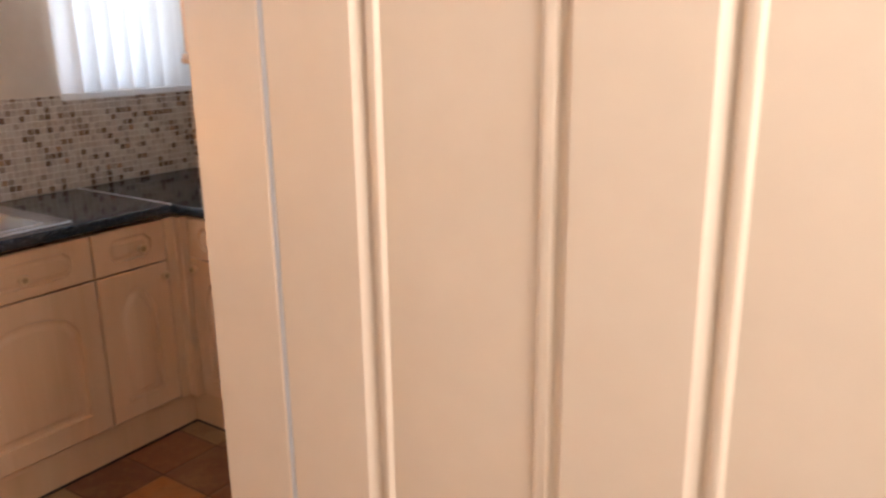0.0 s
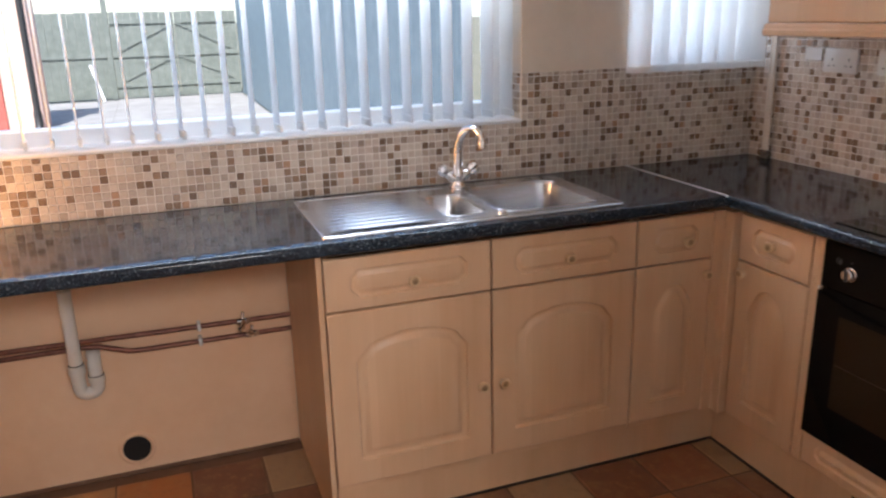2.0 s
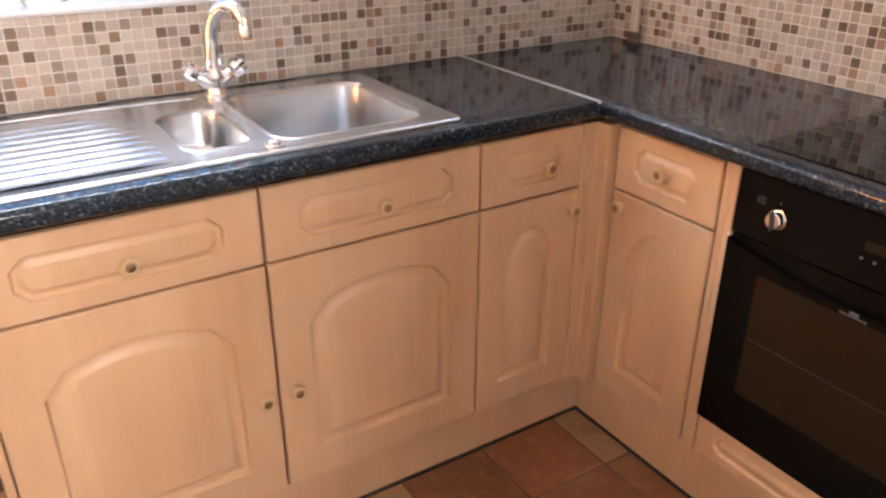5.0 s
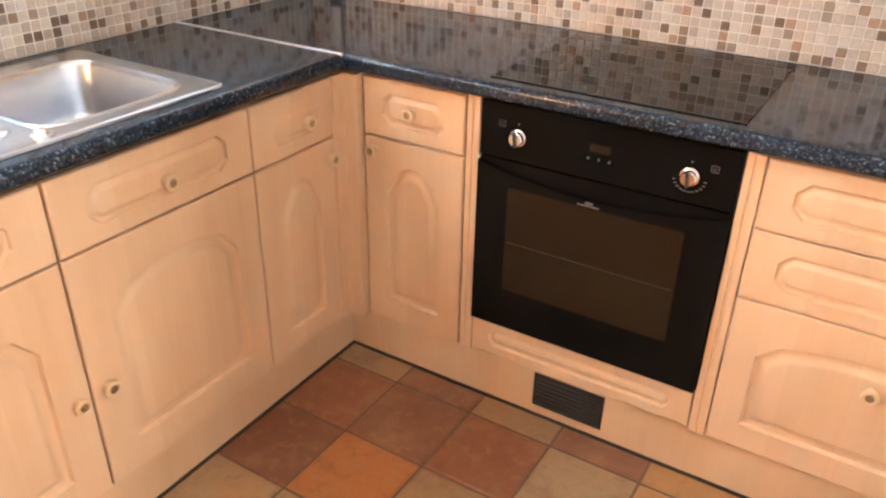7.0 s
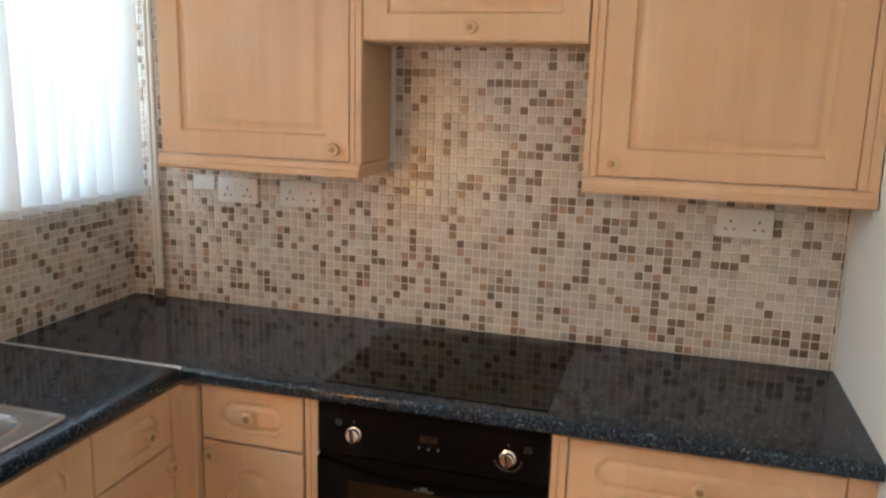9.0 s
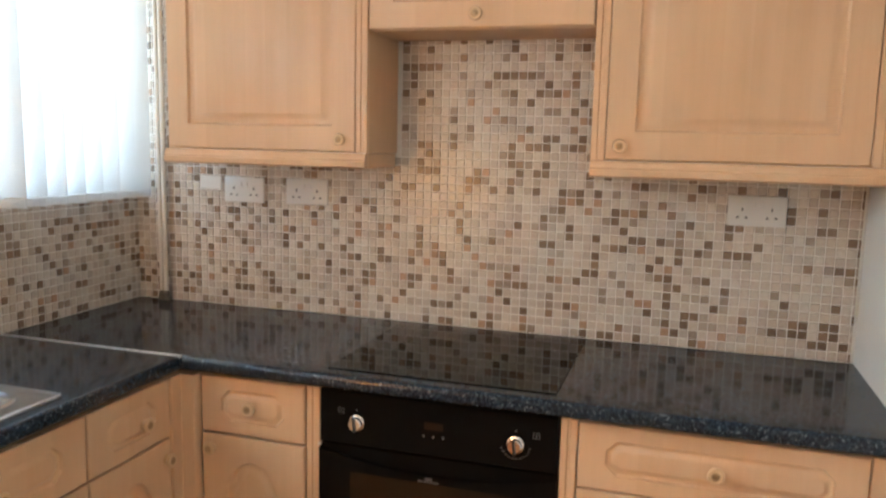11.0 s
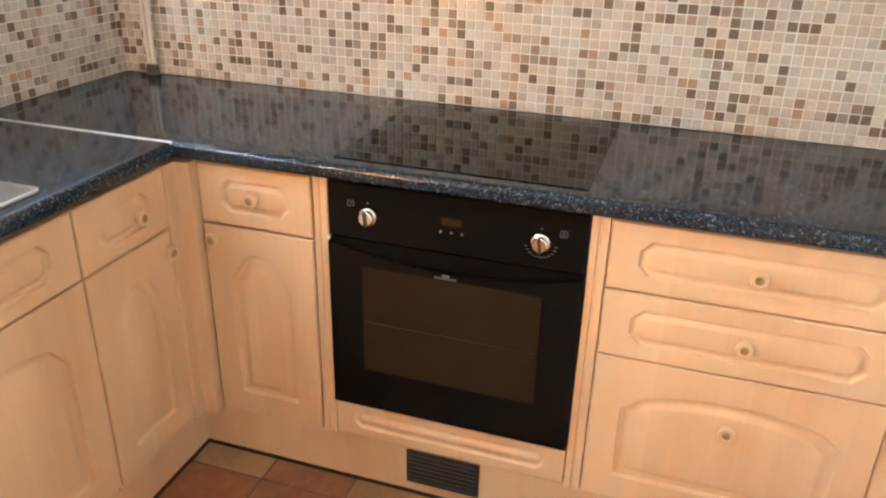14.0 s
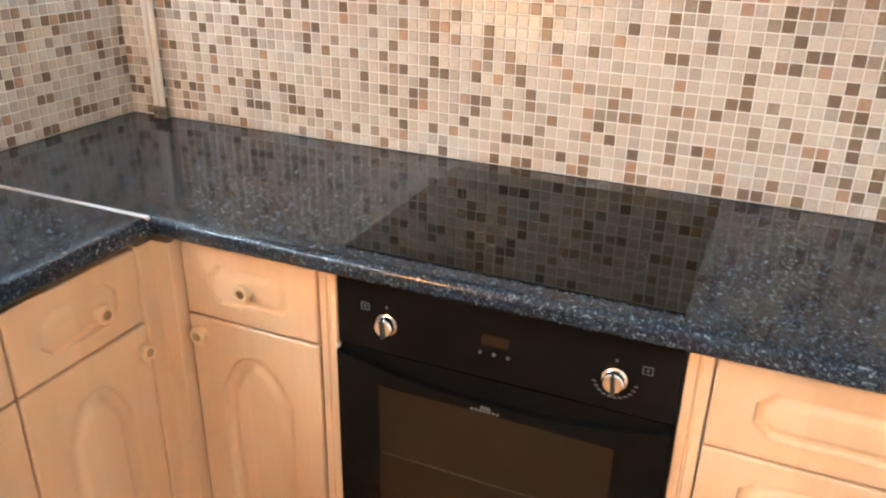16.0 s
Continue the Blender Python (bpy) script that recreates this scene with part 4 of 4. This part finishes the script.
# ---- outside ----
GZ = -0.15
solid("ground", box(-400, -400, GZ - 0.3, 400, 400, GZ - 0.02), M_GRASS, "garden ground reaching the horizon", "ground", "structure")
solid("patio", box(-16.2, -3.0, GZ - 0.02, OUT - 0.012, -0.36, GZ + 0.02, 0.004), M_CONCRETE, "sunlit pale concrete path to the gate", "path", "structure")
solid("pavement", box(-16.2, -9.0, GZ - 0.02, OUT - 0.012, -3.01, GZ, 0.004), M_CONCRETE, "pale concrete yard", "yard", "structure")


def board_fence(name, m, n, w, h, mat, label, cat, rails, brace=False):
    f = thing(name, m, label, cat)
    for k in range(n):
        part("board", box(k * w + 0.002, 0, 0.02, (k + 1) * w - 0.002, 0.02, h + random.uniform(-0.008, 0.008), 0.003), mat, f)
    for z in rails:
        part("rail", box(0, -0.035, z, n * w, -0.001, z + 0.09, 0.004), mat, f)
    if brace:
        for i in range(len(rails) - 1):
            a, b = rails[i] + 0.09, rails[i + 1]
            bm = bmesh.new()
            L = n * w
            vs = []
            for y in (-0.032, -0.001):
                vs.append([bm.verts.new(p) for p in ((0.0, y, a), (0.10, y, a), (L, y, b), (L - 0.10, y, b))])
            loops_bridge(bm, vs)
            bm.faces.new(vs[0])
            bm.faces.new(vs[1])
            part("brace", bm, mat, f)
    return f


board_fence("garden_gate", pose(-16.4, -3.02, GZ, 0, 0, 90), 9, 0.148, 1.85, M_GATE, "grey-green ledged and braced timber gate", "gate", (0.25, 0.9, 1.6), True)
board_fence("garden_gate", pose(-16.4, -0.35, GZ, 0, 0, 90) @ Matrix.Diagonal((-1, 1, 1, 1)), 9, 0.147, 1.85, M_GATE, "grey-green ledged and braced timber gate", "gate", (0.25, 0.9, 1.6), True)
board_fence("yard_fence", pose(-16.45, -4.9, GZ, 0, 0, 90), 12, 0.15, 1.85, M_GATE, "grey-green boarded fence beside the gate", "fence", (0.9,))
gate_post = solid("gate_post", box(-16.50, -3.14, GZ, -16.36, -3.03, 2.0, 0.01), M_GATE, "grey-green timber gate post", "post")
board_fence("timber_fence", pose(-16.3, -0.33, GZ), 70, 0.2, 2.7, M_SHED, "blue-grey boarded garden fence beside the path", "fence", ())
outhouse = thing("brick_outhouse", pose(-11.4, -3.88, GZ), "pale brick outbuilding with a red door", "building")
part("wall", box(-0.9, -5.0, 0, 0, -0.10, 3.0, 0.01), M_BRICK, outhouse)
part("roof", box(-1.0, -5.2, 3.0, 0.1, 0.0, 3.10, 0.02), M_CONCRETE, outhouse)
part("door", box(0.002, -1.5, 0.05, 0.05, -0.62, 2.1, 0.01), M_REDWOOD, outhouse, "red painted door")
drain = thing("drainpipe", pose(-11.34, -4.06, GZ), "dark brown drainpipe on the brick wall", "drainpipe")
part("pipe", tube([(0, 0, 0.3), (0, 0, 2.9)], 0.045, 12), M_DARK, drain, "", True)
part("shoe", tube([(0, 0, 0.32), (0, 0, 0.12), (0.06, 0, 0.02)], 0.06, 12), M_DARK, drain, "", True)
plank = solid("leaning_plank", box(-0.01, -0.025, 0, 0.01, 0.025, 0.8, 0.003), M_UPVC, "pale plank leaning beside the gate", "plank")
plank.matrix_world = pose(-16.1, -3.3, GZ, 14, 0, 0)


# ---- pieces: floor tiles and wall mosaic ----
def pad_mesh(name, w, h, d, b, mat):
    """A small tile with sloped edges, back at y=0, face at y=-d."""
    me = bpy.data.meshes.new(name)
    v = [(0, 0, 0), (w, 0, 0), (w, 0, h), (0, 0, h), (b, -d, b), (w - b, -d, b), (w - b, -d, h - b), (b, -d, h - b)]
    me.from_pydata(v, [], [(4, 5, 6, 7), (0, 1, 5, 4), (1, 2, 6, 5), (2, 3, 7, 6), (3, 0, 4, 7)])
    me.materials.append(mat)
    return me


TP = 0.2415
floor_tile = pad_mesh("tile", TP - 0.007, TP - 0.007, 0.0022, 0.007, M_TERRA)
for i in range(-4, 14):
    for j in range(-12, 4):
        x, y = 0.787 + i * TP, -0.655 + j * TP
        if x + TP < 0.0 or x > 3.8 or y + TP < LEFT_END or y > 0.0 or (x + TP < 0.55 and y > -1.95 + 0.1) or y > -0.4:
            continue
        if x < 0 or y > -TP or y < LEFT_END - 0.02:
            continue
        t = new("tile", floor_tile)
        t.parent = floor
        # lies flat: the tile's face turns up
        t.matrix_basis = pose(x + 0.0035, y + 0.0035, -0.0026 + random.uniform(0, 0.0006), -90, 0, 0) @ Matrix.Diagonal((1, 1, -1, 1))

MP, MG, MD = 0.0257, 0.0026, 0.0026
mosaic_tile = pad_mesh("mosaic_tile", MP - MG, MP - MG, MD, 0.0016, M_MOSAIC)


def mosaic(wall, m, fields, near, name, blocked=()):
    """Mosaic over rectangles (u0, z0, u1, z1) in the wall's own u; tiles inside near are objects of their own."""
    spots = set()
    for u0, z0, u1, z1 in fields:
        for i in range(math.floor(u0 / MP + 1e-6), math.floor(u1 / MP + 1e-6) + 1):
            lead = round(max(0.0, u0 / MP - i), 3)
            across = round(min(1.0 - lead, (u1 - i * MP) / MP), 3)
            if across < 0.2:
                continue
            for k in range(0, math.floor((z1 - 0.911) / MP + 0.75)):
                z = 0.911 + k * MP
                if z >= z0 - 1e-6:
                    spots.add((i, k, round(min(1.0, (z1 - 0.001 - z) / MP), 3), across, lead))
    verts, faces, count = [], [], 0
    base = [v.co.copy() for v in mosaic_tile.vertices]
    polys = [tuple(p.vertices) for p in mosaic_tile.polygons]
    for i, k, cut, across, lead in sorted(spots):
        u, z = (i + lead) * MP + MG / 2 + random.uniform(-0.0003, 0.0003), 0.911 + k * MP + MG / 2 + random.uniform(-0.0003, 0.0003)
        if near[0] <= u <= near[2] and near[1] <= z <= near[3] and count < 300 and cut > 0.99 and across > 0.99:
            t = new("mosaic_tile", mosaic_tile)
            t.parent = wall
            t.matrix_basis = m @ pose(u, -0.004, z)
            count += 1
        else:
            o = len(verts)
            jog = random.uniform(-0.0004, 0.0004)
            verts += [m @ (Vector((c.x * across, c.y, c.z * cut)) + Vector((u, -0.004 + jog, z))) for c in base]
            faces += [tuple(o + q for q in p) for p in polys]
    me = bpy.data.meshes.new(name)
    me.from_pydata(verts, [], faces)
    me.materials.append(M_MOSAIC_FIELD)
    f = new(name, me)
    f.parent = wall
    tagged(f, "small beige, brown and rust square mosaic tiles", kind="stuff")
    for n, (u0, z0, u1, z1) in enumerate(fields):
        part("grout", box(u0, -0.004, z0, u1, -0.0002, z1), M_GROUT, wall, "", False, m)


mosaic(wall_oven, pose(0, 0, 0), [(0.004, 0.911, 2.268, 0.911 + 20 * MP), (0.004, 0.911 + 20 * MP, 0.302, 2.15), (0.975, 0.911 + 20 * MP, 1.579, 1.772)], (1.0, 0.911, 1.6, 1.24), "mosaic_field")
mosaic(wall_window, pose(0, 0, 0, 0, 0, 90), [(-41 * MP, 0.911, -0.004, 1.285), (-3.3, 0.911, -41 * MP, 1.1095)], (-1.85, 0.911, -0.9, 1.11), "mosaic_field")
# tiled return of the window reveal
rv = pose(0, W1Y1, 0)
mosaic(wall_window, rv, [(-0.135, 1.123, -0.001, 1.285)], (9, 9, 9, 9), "mosaic_reveal")
